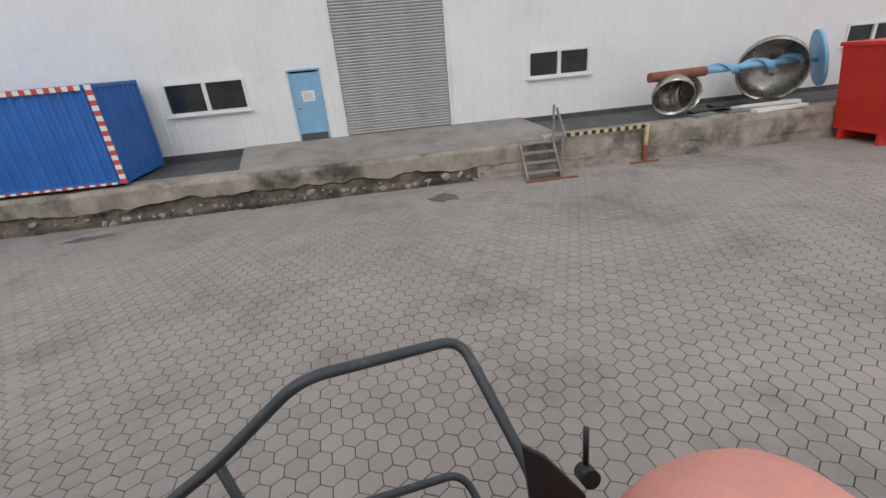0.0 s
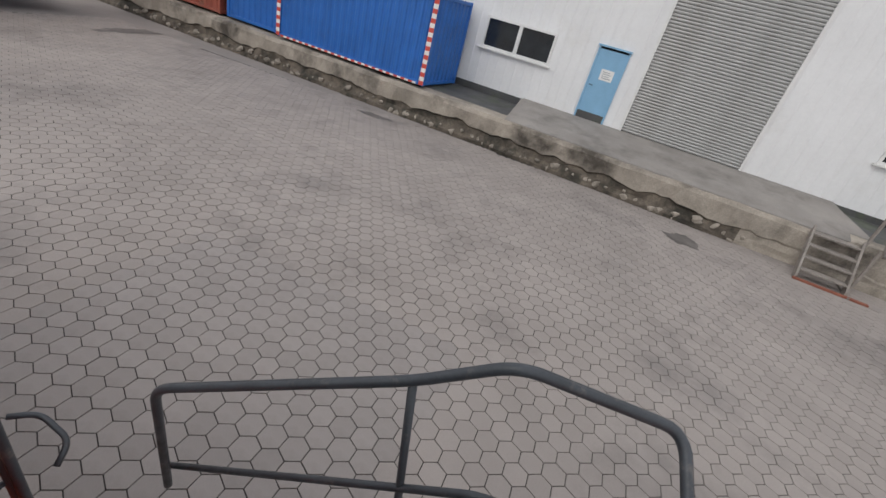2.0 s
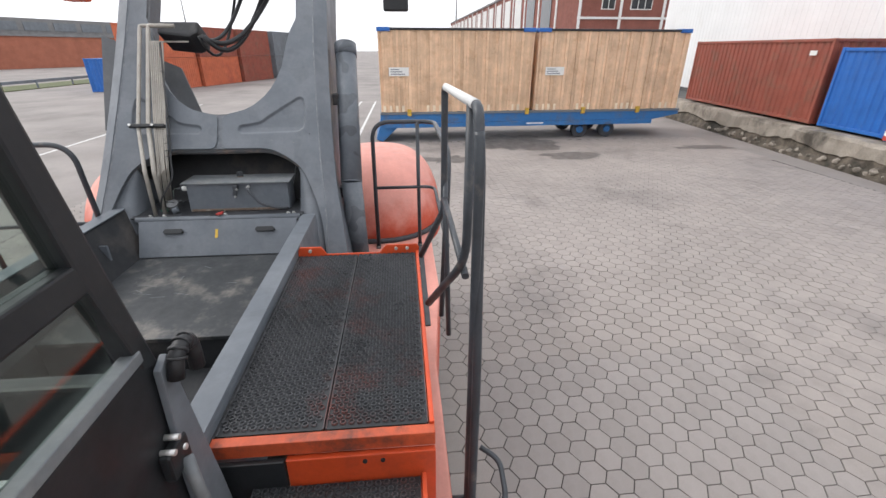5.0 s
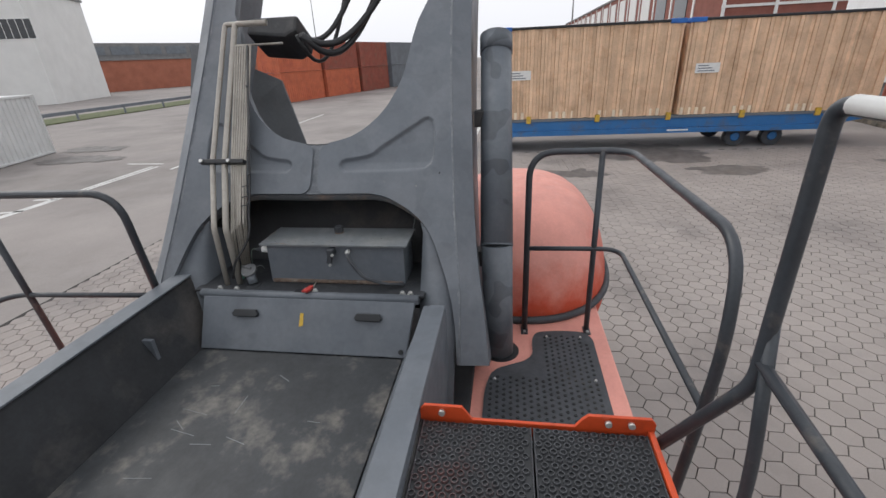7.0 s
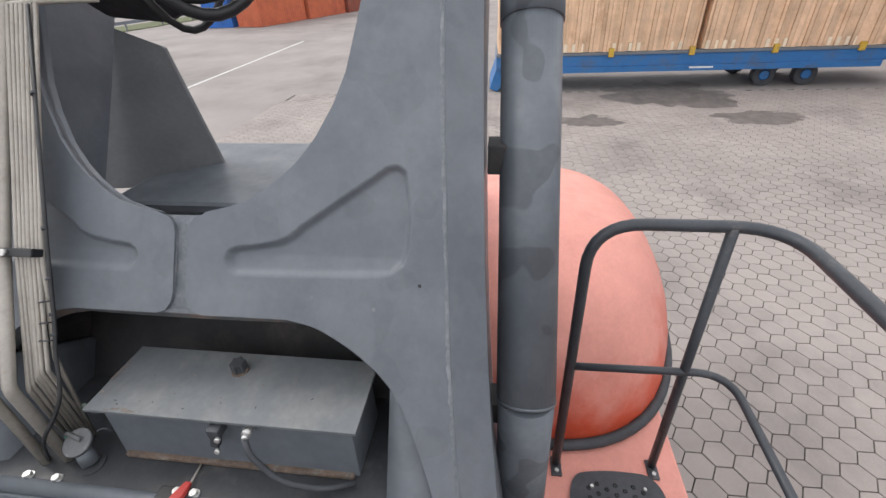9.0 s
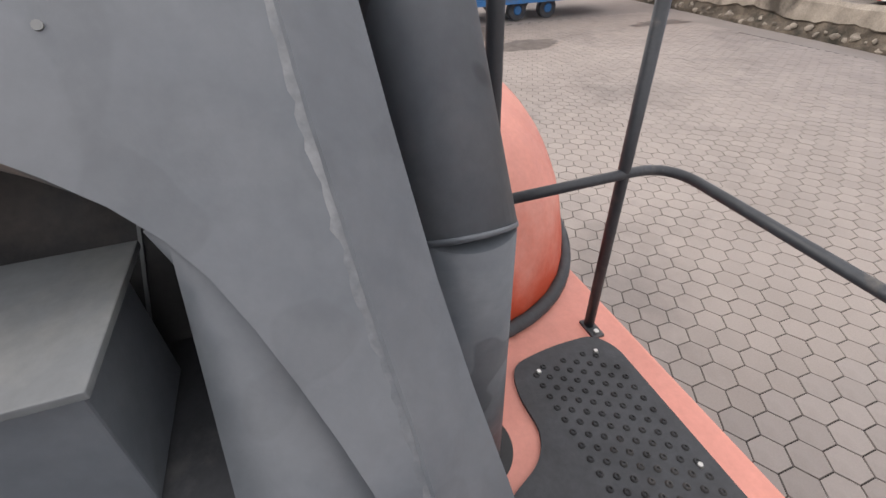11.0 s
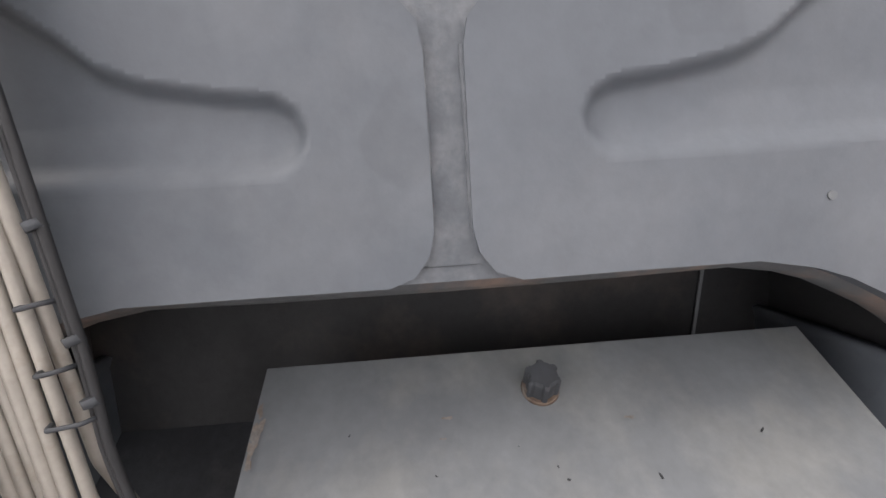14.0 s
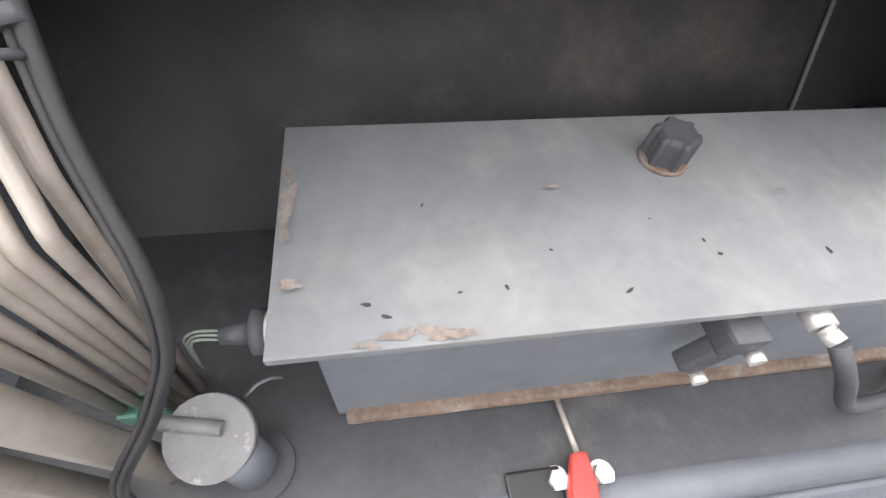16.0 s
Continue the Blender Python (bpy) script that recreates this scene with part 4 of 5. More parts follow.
frame_root = part("boom_frame", bmesh.new(), M["grey"], machine)
for s in (1, -1):
    part("front_plate", half_plate(s, 0.027 if s > 0 else 0.013, 0.0 if s > 0 else -0.014), M["grey"], frame_root)
    bm = bmesh.new()
    a = [bm.verts.new(on_plate(s * u, v, -0.001)) for u, v in BEND]
    b = [bm.verts.new(on_plate(s * u, v, -0.055)) for u, v in OUTER]
    c = [bm.verts.new(on_plate(s * (u - 0.005), v, -0.6)) for u, v in OUTER]
    for i in range(len(a) - 1):
        bm.faces.new((a[i], a[i + 1], b[i + 1], b[i]))
        bm.faces.new((b[i], b[i + 1], c[i + 1], c[i]))
    ob = part("side_flange", bm, M["grey"], frame_root)
    md = ob.modifiers.new("thick", 'SOLIDIFY')
    md.thickness, md.offset = 0.02, 0
    # inner web of the leg, behind the arch
    bm = bmesh.new()
    web = [(0.62, -0.172), (0.64, -0.194), (0.67, -0.239), (0.7, -0.302), (0.728, -0.372), (0.756, -0.45), (0.777, -0.515), (0.8, -0.603), (0.82, -0.75), (0.82, -1.2)]
    a = [bm.verts.new(on_plate(s * u, v, -0.03)) for u, v in web]
    b = [bm.verts.new(on_plate(s * min(u, 0.628), v - 0.02, -0.075)) for u, v in web]
    c = [bm.verts.new(on_plate(s * min(u, 0.628), v - 0.02, -0.62)) for u, v in web]
    for i in range(len(a) - 1):
        bm.faces.new((a[i], a[i + 1], b[i + 1], b[i])).smooth = True
        bm.faces.new((b[i], b[i + 1], c[i + 1], c[i])).smooth = True
    ob = part("leg_web", bm, M["grey"], frame_root)
    md = ob.modifiers.new("thick", 'SOLIDIFY')
    md.thickness, md.offset = 0.015, 0
    # edge of the scoop, turned back
    bm = bmesh.new()
    edge = SCOOP + [(0.0, 0.268)]
    a = [bm.verts.new(on_plate(s * u, v, -0.01)) for u, v in edge]
    b = [bm.verts.new(on_plate(s * u, v, -0.05)) for u, v in edge]
    for i in range(len(a) - 1):
        bm.faces.new((a[i], a[i + 1], b[i + 1], b[i])).smooth = True
    part("scoop_edge", bm, M["grey"], frame_root)
    # arch lip
    bm = bmesh.new()
    edge = [(0.0, -0.021)] + ARCH
    rows = []
    for w, sink in ((-0.028, 0.0), (-0.036, 0.012), (-0.05, 0.02), (-0.066, 0.022), (-0.08, 0.014), (-0.088, -0.01)):
        rows.append([bm.verts.new(on_plate(s * u, v - sink * max(0.0, 1 - (u / 0.75) ** 2), w)) for u, v in edge])
    for a, b in zip(rows, rows[1:]):
        for i in range(len(edge) - 1):
            bm.faces.new((a[i], a[i + 1], b[i + 1], b[i])).smooth = True
    part("arch_lip", bm, M["lip"], frame_root, "scuffed lower lip of the arch")
bm = bmesh.new()
prism(bm, [(-0.075, -0.021), (0.09, -0.021), (0.09, 0.265), (-0.075, 0.265)], lambda u, v, w: on_plate(u, v, -0.012 - w), 0.017)
part("joint_strip", bm, M["grey_worn"], frame_root, "sunk worn strip between the plate halves")
for u, v in ((0.41, 0.045), (0.585, 0.02), (0.71, 0.09)):
    bm = bmesh.new()
    cyl(bm, on_plate(u, v, 0), on_plate(u, v, 0.002), 0.005, None, 10)
    part("paint_chip", bm, M["tank"] if u < 0.7 else M["grey_dark"], frame_root)
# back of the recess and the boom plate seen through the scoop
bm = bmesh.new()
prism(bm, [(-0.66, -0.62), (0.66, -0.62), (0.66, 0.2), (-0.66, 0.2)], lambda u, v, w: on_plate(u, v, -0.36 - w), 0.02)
part("recess_back", bm, M["recess_shade"], frame_root, "back wall of the recess, shade painted dark, brown smudges")
bm = bmesh.new()
prism(bm, [(0.44, -0.62), (0.446, -0.62), (0.53, 0.05), (0.524, 0.05)], lambda u, v, w: on_plate(u, v, -0.357 + w), 0.003)
part("weld_line", bm, M["tank"], frame_root)
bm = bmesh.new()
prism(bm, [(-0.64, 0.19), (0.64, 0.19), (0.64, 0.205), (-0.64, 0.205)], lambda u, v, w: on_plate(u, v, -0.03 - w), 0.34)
part("recess_roof", bm, M["recess_shade"], frame_root)
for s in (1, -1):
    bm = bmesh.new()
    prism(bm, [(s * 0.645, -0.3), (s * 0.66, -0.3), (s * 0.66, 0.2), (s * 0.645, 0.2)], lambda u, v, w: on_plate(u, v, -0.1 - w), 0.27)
    part("recess_side", bm, M["recess_shade"], frame_root)


def weld(pts, r, flat, rng):
    """Uneven bead of weld along a line on the plate."""
    bm = bmesh.new()
    rings = []
    for (u0, v0, w0), (u1, v1, w1) in zip(pts, pts[1:]):
        n = max(2, int(math.hypot(u1 - u0, v1 - v0) / 0.012))
        for k in range(n):
            f = k / n
            q = r * rng.uniform(0.85, 1.12)
            cu = u0 + (u1 - u0) * f + rng.uniform(-0.2, 0.2) * r
            cv, cw = v0 + (v1 - v0) * f, w0 + (w1 - w0) * f
            rings.append([bm.verts.new(on_plate(cu + q * math.cos(g), cv, cw + flat * q * math.sin(g))) for g in (j * math.pi / 5 - math.pi / 10 for j in range(7))])
    for p, q in zip(rings, rings[1:]):
        for j in range(6):
            bm.faces.new((p[j], p[j + 1], q[j + 1], q[j])).smooth = True
    return bm


rng = random.Random(5)
for s in (1, -1):
    part("weld_bead", weld([(s * u, v, -0.003) for u, v in BEND], 0.014, 0.3, rng), M["grey_worn"], frame_root, "rough painted weld bead")
    part("weld_bead", weld([(s * (u + 0.004), v, -0.034) for u, v in ARCH[7:]], 0.008, 0.8, rng), M["rust"], frame_root, "brown rusty weld bead")
for e in (-0.016, 0.03):
    part("weld_bead", weld([(e, 0.03, -0.011), (e * 0.9, 0.23, -0.011)], 0.005, 0.7, rng), M["grey_worn"], frame_root, "rough painted weld bead")
part("weld_bead", weld([(-0.03, -0.004, -0.013), (0.045, -0.004, -0.013)], 0.005, 0.7, rng), M["grey_worn"], frame_root)
bm = bmesh.new()
boom = [Vector(p) for p in ((-4.062, -0.174, 2.573), (-4.145, -0.365, 3.216), (-4.145, -0.535, 3.276), (-3.95, -0.9, 3.5), (-3.6, -0.9, 2.72))]
f0 = [bm.verts.new(p) for p in boom]
f1 = [bm.verts.new(p + Vector((-0.014, 0.005, 0))) for p in boom]
bm.faces.new(f0)
bm.faces.new(f1[::-1])
for k in range(5):
    bm.faces.new((f0[k], f1[k], f1[(k + 1) % 5], f0[(k + 1) % 5]))
part("boom_side_plate", bm, M["tank_dull"], machine, "grey sloping boom plate")
part("boom_root", rbox(-4.4, -3.6, -0.5, 1.0, 2.45, 2.68, 0.03), M["grey"], machine)
part("red_crosspiece", rbox(-4.5, -4.42, 0.1, 1.0, 2.45, 2.62, 0.01), M["red"], machine)

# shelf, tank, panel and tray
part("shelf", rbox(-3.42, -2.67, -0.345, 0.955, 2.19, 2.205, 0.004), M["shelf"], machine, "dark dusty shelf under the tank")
bm = bmesh.new()
tube(bm, [(-2.665, -0.3, 2.185), (-2.665, 0.93, 2.185)], 0.026, 0, 12)
part("front_bar", bm, M["grey"], machine)
tank = part("tank", bevel((lambda b: (prism(b, [(-3.0, 2.21), (-3.0, 2.43), (-2.80, 2.43), (-2.785, 2.21)], lambda u, v, w: (u, 0.06 + w, v), 0.775), b)[1])(bmesh.new()), 0.004), M["grey"], machine, "grey sheet steel tank")
part("tank_lid", rbox(-3.026, -2.772, 0.034, 0.858, 2.43, 2.441, 0.002), M["tank"], tank, "scuffed pale grey lid plate")
part("weld_bead", rbox(-2.792, -2.772, 0.07, 0.82, 2.208, 2.226, 0.006), M["rust"], tank, "rusty weld bead")
for lay, (x, y, r) in enumerate(((-2.779, 0.185, 0.009), (-2.781, 0.165, 0.012), (-2.782, 0.135, 0.010), (-2.776, 0.11, 0.007), (-2.93, 0.045, 0.013), (-2.915, 0.043, 0.014), (-2.9, 0.041, 0.009), (-2.955, 0.042, 0.009), (-2.921, 0.296, 0.005), (-2.893, 0.288, 0.003), (-2.832, 0.051, 0.008), (-2.9, 0.536, 0.005), (-2.776, 0.178, 0.006), (-2.883, 0.044, 0.009))):
    bm = bmesh.new()
    f, g = random.uniform(0, 6), random.uniform(0, 6)
    ring = []
    for q in (k * math.pi / 14 for k in range(28)):
        rr = r * (0.72 + 0.2 * math.sin(2 * q + f) + 0.16 * math.sin(3 * q + g) + 0.1 * math.sin(7 * q + f))
        ring.append(bm.verts.new((x + rr * math.cos(q) * (1.5 if y < 0.05 else 0.7), y + rr * math.sin(q) * (0.6 if y < 0.05 else 1.6), 2.4414 + 0.0005 * lay)))
    bm.faces.new(ring)
    part("rust_patch", bm, M["flake"], tank)
for x, y in ((-2.91, 0.166), (-2.85, 0.276), (-2.832, 0.435), (-2.803, 0.334), (-2.816, 0.228), (-2.877, 0.383), (-2.848, 0.426), (-2.811, 0.111), (-2.826, 0.546), (-2.799, 0.126), (-2.815, 0.188), (-2.87, 0.7)):
    bm = bmesh.new()
    g, long = random.uniform(0, 3), random.choice((0.0012, 0.0022, 0.003, 0.0045))
    prism(bm, [(long * math.cos(q) * random.uniform(0.7, 1.2), 0.45 * min(long, 0.0036) * math.sin(q) * random.uniform(0.7, 1.3)) for q in (k * math.pi / 4 for k in range(8))],
          lambda u, v, w: (x + u * math.cos(g) - v * math.sin(g), y + u * math.sin(g) + v * math.cos(g), 2.441 + w), 0.0008)
    part("paint_chip", bm, M["black"], tank)
cap = bmesh.new()
cyl(cap, (-2.955, 0.43, 2.441), (-2.955, 0.43, 2.446), 0.027, 0.025, 24)
capo = part("cap_collar", cap, M["rust"], tank, "rusty filler collar")
bm = bmesh.new()
ring0, ring1, ring2 = [], [], []
for k in range(48):
    a = 2 * math.pi * k / 48
    lob = 0.82 + 0.2 * max(0.0, math.cos(6 * a)) ** 0.5
    for ring, z, f in ((ring0, 2.446, 1.0), (ring1, 2.475, 0.98), (ring2, 2.48, 0.86)):
        ring.append(bm.verts.new((-2.955 + 0.025 * lob * f * math.cos(a), 0.43 + 0.025 * lob * f * math.sin(a), z)))
for a, b in ((ring0, ring1), (ring1, ring2)):
    for k in range(48):
        bm.faces.new((a[k], a[(k + 1) % 48], b[(k + 1) % 48], b[k]))
bm.faces.new(ring2)
part("filler_cap", bm, M["rubber"], tank, "lobed black plastic filler cap")
la = part("latch", rbox(-2.795, -2.752, 0.425, 0.462, 2.385, 2.42, 0.006), M["rubber"], tank, "black over-centre latch")
bm = bmesh.new()
box(bm, -0.012, 0.012, -0.013, 0.013, -0.072, 0.0, pose(-2.766, 0.447, 2.405, -18, 0, 0))
part("latch_arm", bevel(bm), M["rubber"], la)
for z, x, y in ((2.392, -2.752, 0.458), (2.333, -2.754, 0.437)):
    bm = bmesh.new()
    cyl(bm, (x, y, z), (x + 0.01, y, z), 0.008, None, 12)
    part("latch_bolt", bm, M["chrome"], la)
bm = bmesh.new()
cyl(bm, (-2.79, 0.535, 2.4), (-2.765, 0.535, 2.4), 0.013, None, 12)
cyl(bm, (-2.765, 0.535, 2.4), (-2.75, 0.54, 2.4), 0.009, None, 12)
part("hose_nipple", bm, M["chrome"], tank, "bright hose nipple")
bm = bmesh.new()
tube(bm, [(-2.75, 0.54, 2.4), (-2.725, 0.56, 2.37), (-2.71, 0.63, 2.28), (-2.72, 0.75, 2.24), (-2.76, 0.83, 2.225)], 0.009, 0.04, 10)
part("breather_hose", bm, M["rubber"], tank)
bm = bmesh.new()
cyl(bm, (-2.82, 0.06, 2.39), (-2.82, 0.022, 2.39), 0.018, None, 20)
se = part("sensor_ring", bm, M["paper"], tank, "white sensor ring")
bm = bmesh.new()
cyl(bm, (-2.82, 0.022, 2.39), (-2.82, 0.01, 2.39), 0.0205, None, 20)
cyl(bm, (-2.82, 0.01, 2.39), (-2.82, -0.018, 2.388), 0.011, 0.008, 14)
part("sensor_plug", bm, M["rubber"], se)
bm = bmesh.new()
for e in (-0.004, 0.0, 0.004):
    tube(bm, [(-2.82 + e, -0.016, 2.389), (-2.822 + e, -0.04, 2.39), (-2.825 + e, -0.055 + e, 2.37), (-2.83 + e, -0.07 + e, 2.3)], 0.0014, 0.014, 6)
part("sensor_wire", bm, M["olive"], se)

bm = bmesh.new()
cyl(bm, (-2.74, -0.026, 2.2), (-2.74, -0.026, 2.212), 0.038, None, 28)
fi = part("filler_flange", bm, M["shelf"], machine, "dark filler neck flange on the shelf")
bm = bmesh.new()
cyl(bm, (-2.742, -0.03, 2.213), (-2.755, -0.046, 2.266), 0.026, None, 28)
part("filler_neck", bm, M["grey"], fi)
bm = bmesh.new()
cyl(bm, (-2.763, -0.054, 2.279), (-2.758, -0.054, 2.29), 0.0435, 0.0425, 36)
part("filler_lid", bm, M["chipped"], fi, "worn grey round filler lid")
bm = bmesh.new()
cyl(bm, (-2.776, -0.099, 2.301), (-2.764, -0.04, 2.296), 0.0075, None, 10)
part("lid_lever", bm, M["chipped"], fi)
bm = bmesh.new()
tube(bm, [(-2.797, -0.025, 2.286), (-2.805, -0.012, 2.295), (-2.812, 0.0, 2.29), (-2.818, 0.008, 2.27)], 0.0018, 0.006, 6)
part("lid_chain", bm, M["tank"], fi)

for y in (-0.2, -0.1, 0.304, 0.358, 0.84, 0.882):
    bm = bmesh.new()
    cyl(bm, (-2.685, y, 2.205), (-2.685, y, 2.208), 0.016, None, 18)
    cyl(bm, (-2.685, y, 2.208), (-2.685, y, 2.22), 0.0115, None, 6)
    part("bolt", bm, M["chrome"], machine, "bright hexagon bolt")
bm = bmesh.new()
prism(bm, [(-0.016, -0.09), (0.016, -0.09), (0.018, -0.03), (0.009, 0.035), (-0.009, 0.035), (-0.016, -0.03)], lambda u, v, w: (-2.69 - v * 0.55, 0.328 + u + v * 0.1, 2.212 + w + 0.1 * abs(v)), 0.014)
part("red_lever", bevel(bm, 0.004), M["handle_red"], machine, "small red release lever")
bm = bmesh.new()
tube(bm, [(-2.705, 0.334, 2.216), (-2.775, 0.327, 2.213)], 0.0035, 0, 8)
part("release_rod", bm, M["zinc"], machine)
part("slot_plate", rbox(-2.70, -2.66, 0.245, 0.31, 2.2055, 2.211, 0.003), M["black"], machine)

bm = bmesh.new()
prism(bm, [(-0.575, -0.6), (0.61, -0.6), (0.575, -0.88), (-0.555, -0.88)], lambda u, v, w: on_plate(u, v, -w), 0.02)
panel = part("access_panel", bevel(bm, 0.004), M["grey"], machine, "grey access panel with two handles")
for u in (-0.31, 0.37):
    bm = bmesh.new()
    prism(bm, [(u - 0.075, -0.69), (u - 0.06, -0.665), (u + 0.06, -0.665), (u + 0.075, -0.69), (u + 0.06, -0.705), (u - 0.06, -0.705)], lambda p, q, w: on_plate(p, q, w), 0.022)
    part("handle", bevel(bm, 0.005), M["black"], panel, "black recessed handle")
bm = bmesh.new()
prism(bm, [(-0.006, -0.745), (0.016, -0.74), (0.014, -0.675), (-0.004, -0.675)], lambda p, q, w: on_plate(p, q, w + 0.001), 0.002)
part("sticker", bm, M["yellow"], panel, "small torn yellow sticker")
bm = bmesh.new()
cyl(bm, on_plate(0.55, -0.85, 0), on_plate(0.55, -0.85, 0.012), 0.012, None, 12)
part("panel_bolt", bm, M["black"], panel)

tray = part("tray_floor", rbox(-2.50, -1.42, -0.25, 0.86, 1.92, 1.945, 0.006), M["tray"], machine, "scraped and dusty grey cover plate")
for k in range(12):
    bm = bmesh.new()
    x, y, ln, a = random.uniform(-2.3, -1.55), random.uniform(-0.05, 0.7), random.uniform(0.03, 0.14), random.choice((0, 90, 80, 60))
    box(bm, -ln / 2, ln / 2, -0.0015, 0.0015 + random.random() * 0.002, 0, 0.001, pose(x, y, 1.9455, 0, 0, a + random.uniform(-8, 8)))
    part("scratch", bm, M["tank"], tray)
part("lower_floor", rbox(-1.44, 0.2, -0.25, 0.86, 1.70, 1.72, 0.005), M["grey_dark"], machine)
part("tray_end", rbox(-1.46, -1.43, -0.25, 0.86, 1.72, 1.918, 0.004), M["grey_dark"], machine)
for s in (1, -1):
    bm = bmesh.new()
    beam_x = -2.5 if s > 0 else -2.75
    cs = [(0.555, 1.93), (0.70, 2.245), (0.715, 2.262), (0.785, 2.262), (0.79, 2.24), (0.79, 1.62), (0.6, 1.62)]
    prism(bm, [(YC + s * u, z) for u, z in cs], lambda u, v, w: (beam_x + w, u, v), -beam_x)
    # Far beam: dark paint, with the shadow on its inner wall put into the colour.
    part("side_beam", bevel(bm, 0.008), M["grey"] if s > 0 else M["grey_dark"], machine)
    part("beam_flange", rbox(beam_x + 0.03, -0.02, min(YC + s * 0.69, YC + s * 0.79), max(YC + s * 0.69, YC + s * 0.79), 2.2625, 2.272, 0.003), M["grey"], machine)
bm = bmesh.new()
prism(bm, [(-0.3, 1.94), (-0.3, 2.15), (-0.42, 2.15)], lambda u, v, w: (-2.28 + w, u, v), 0.02)
part("gusset", bm, M["grey"], machine)

# hydraulic tube bundle on the far leg
RUNS = [(-0.323, -0.271, (-2.734, -0.176, 2.544), (-2.734, -0.186, 2.2), 0.0145, 0.97), (-0.259, -0.197, (-2.748, -0.118, 2.54), (-2.753, -0.121, 2.2), 0.0165, 0.97)]
LOWER = (((-2.85, -0.06, 2.56), (-2.837, -0.105)), ((-2.812, -0.052, 2.55), (-2.847, -0.117)), ((-2.808, -0.07, 2.545), (-2.828, -0.112)), ((-2.803, -0.08, 2.54), (-2.825, -0.124)),
         ((-2.8, -0.092, 2.525), (-2.817, -0.131)), ((-2.79, -0.104, 2.51), (-2.818, -0.157)), ((-2.779, -0.112, 2.5), (-2.816, -0.18)))
for k, (bend_at, foot) in enumerate(LOWER):
    RUNS.append((-0.143 - 0.0155 * k, -0.072 - 0.0135 * k, bend_at, (*foot, 2.21), 0.0058 if k % 3 else 0.0066, 0.83))
for k, (y1, y2, bend_at, foot, r, v_top) in enumerate(RUNS):
    p = [on_plate(y1 - YC + 0.22, v_top + 0.03, 0.06), on_plate(y1 - YC + 0.02, v_top + 0.03, 0.06), on_plate(y2 - YC, 0.14, 0.06), Vector(bend_at), Vector(foot)]
    bm = bmesh.new()
    tube(bm, p, r, 0.01 if k > 1 else 0.02, 14)
    part("hydraulic_tube", bm, M["zinc"], machine, "thick cream hydraulic tube" if k < 2 else "thin cream hydraulic tube")
for v, u0, u1 in ((0.0, -0.375, -0.35), (-0.06, -0.37, -0.345), (-0.11, -0.37, -0.335)):
    bm = bmesh.new()
    tube(bm, [on_plate(u0, v, 0.058), on_plate(u0 + 0.004, v, 0.07), on_plate(u1, v + 0.004, 0.07), on_plate(u1 + 0.006, v + 0.004, 0.058)], 0.0025, 0.004, 6, 3)
    part("cable_tie", bm, M["rubber"], machine)
bm = bmesh.new()
prism(bm, [(-0.635, 0.128), (-0.37, 0.128), (-0.37, 0.152), (-0.635, 0.152)], lambda u, v, w: on_plate(u, v, 0.06 + w), 0.035)
br = part("tube_clamp", bevel(bm, 0.004), M["black"], machine, "black tube clamp bar")
for u in (-0.62, -0.455):
    bm = bmesh.new()
    cyl(bm, on_plate(u, 0.14, 0.095), on_plate(u, 0.14, 0.105), 0.01, None, 8)
    part("clamp_bolt", bm, M["chrome"], br)
COND = [(-0.44, 0.85, 0.07), (-0.345, 0.14, 0.07), (-0.328, -0.06, 0.058), (-0.326, -0.137, 0.056), (-0.32, -0.174, 0.055), (-0.312, -0.214, 0.054), (-0.312, -0.25, 0.05), (-0.318, -0.285, 0.045), (-0.345, -0.34, 0.035), (-0.4, -0.42, 0.02), (-0.43, -0.5, -0.03)]
bm = bmesh.new()
tube(bm, [on_plate(*q) for q in COND], 0.0045, 0.04, 10)
cb = part("cable_conduit", bm, M["hose"], machine, "black cable conduit with ties")
bm = bmesh.new()
tube(bm, [on_plate(u - 0.0075, v, w - 0.002) for u, v, w in COND], 0.0032, 0.04, 10)
part("second_conduit", bm, M["hose"], cb)
for k in (0.12, 0.3, 0.45, 0.62, 0.8):
    f = k * 3
    q0, q1 = Vector(on_plate(*COND[int(f)])), Vector(on_plate(*COND[int(f) + 1]))
    p, d = q0.lerp(q1, f - int(f)), (q1 - q0).normalized()
    bm = bmesh.new()
    cyl(bm, p - d * 0.004 - Vector((0, 0.006, 0)), p + d * 0.004 - Vector((0, 0.004, 0)), 0.0085, None, 12)
    part("cable_tie", bm, M["rubber"], cb)
for x, y in ((-2.817, -0.168), (-2.82, -0.14)):
    part("tube_boss", rbox(x - 0.014, x + 0.014, y - 0.012, y + 0.012, 2.2, 2.232, 0.004), M["pale_green"], machine, "green plastic tube clip")
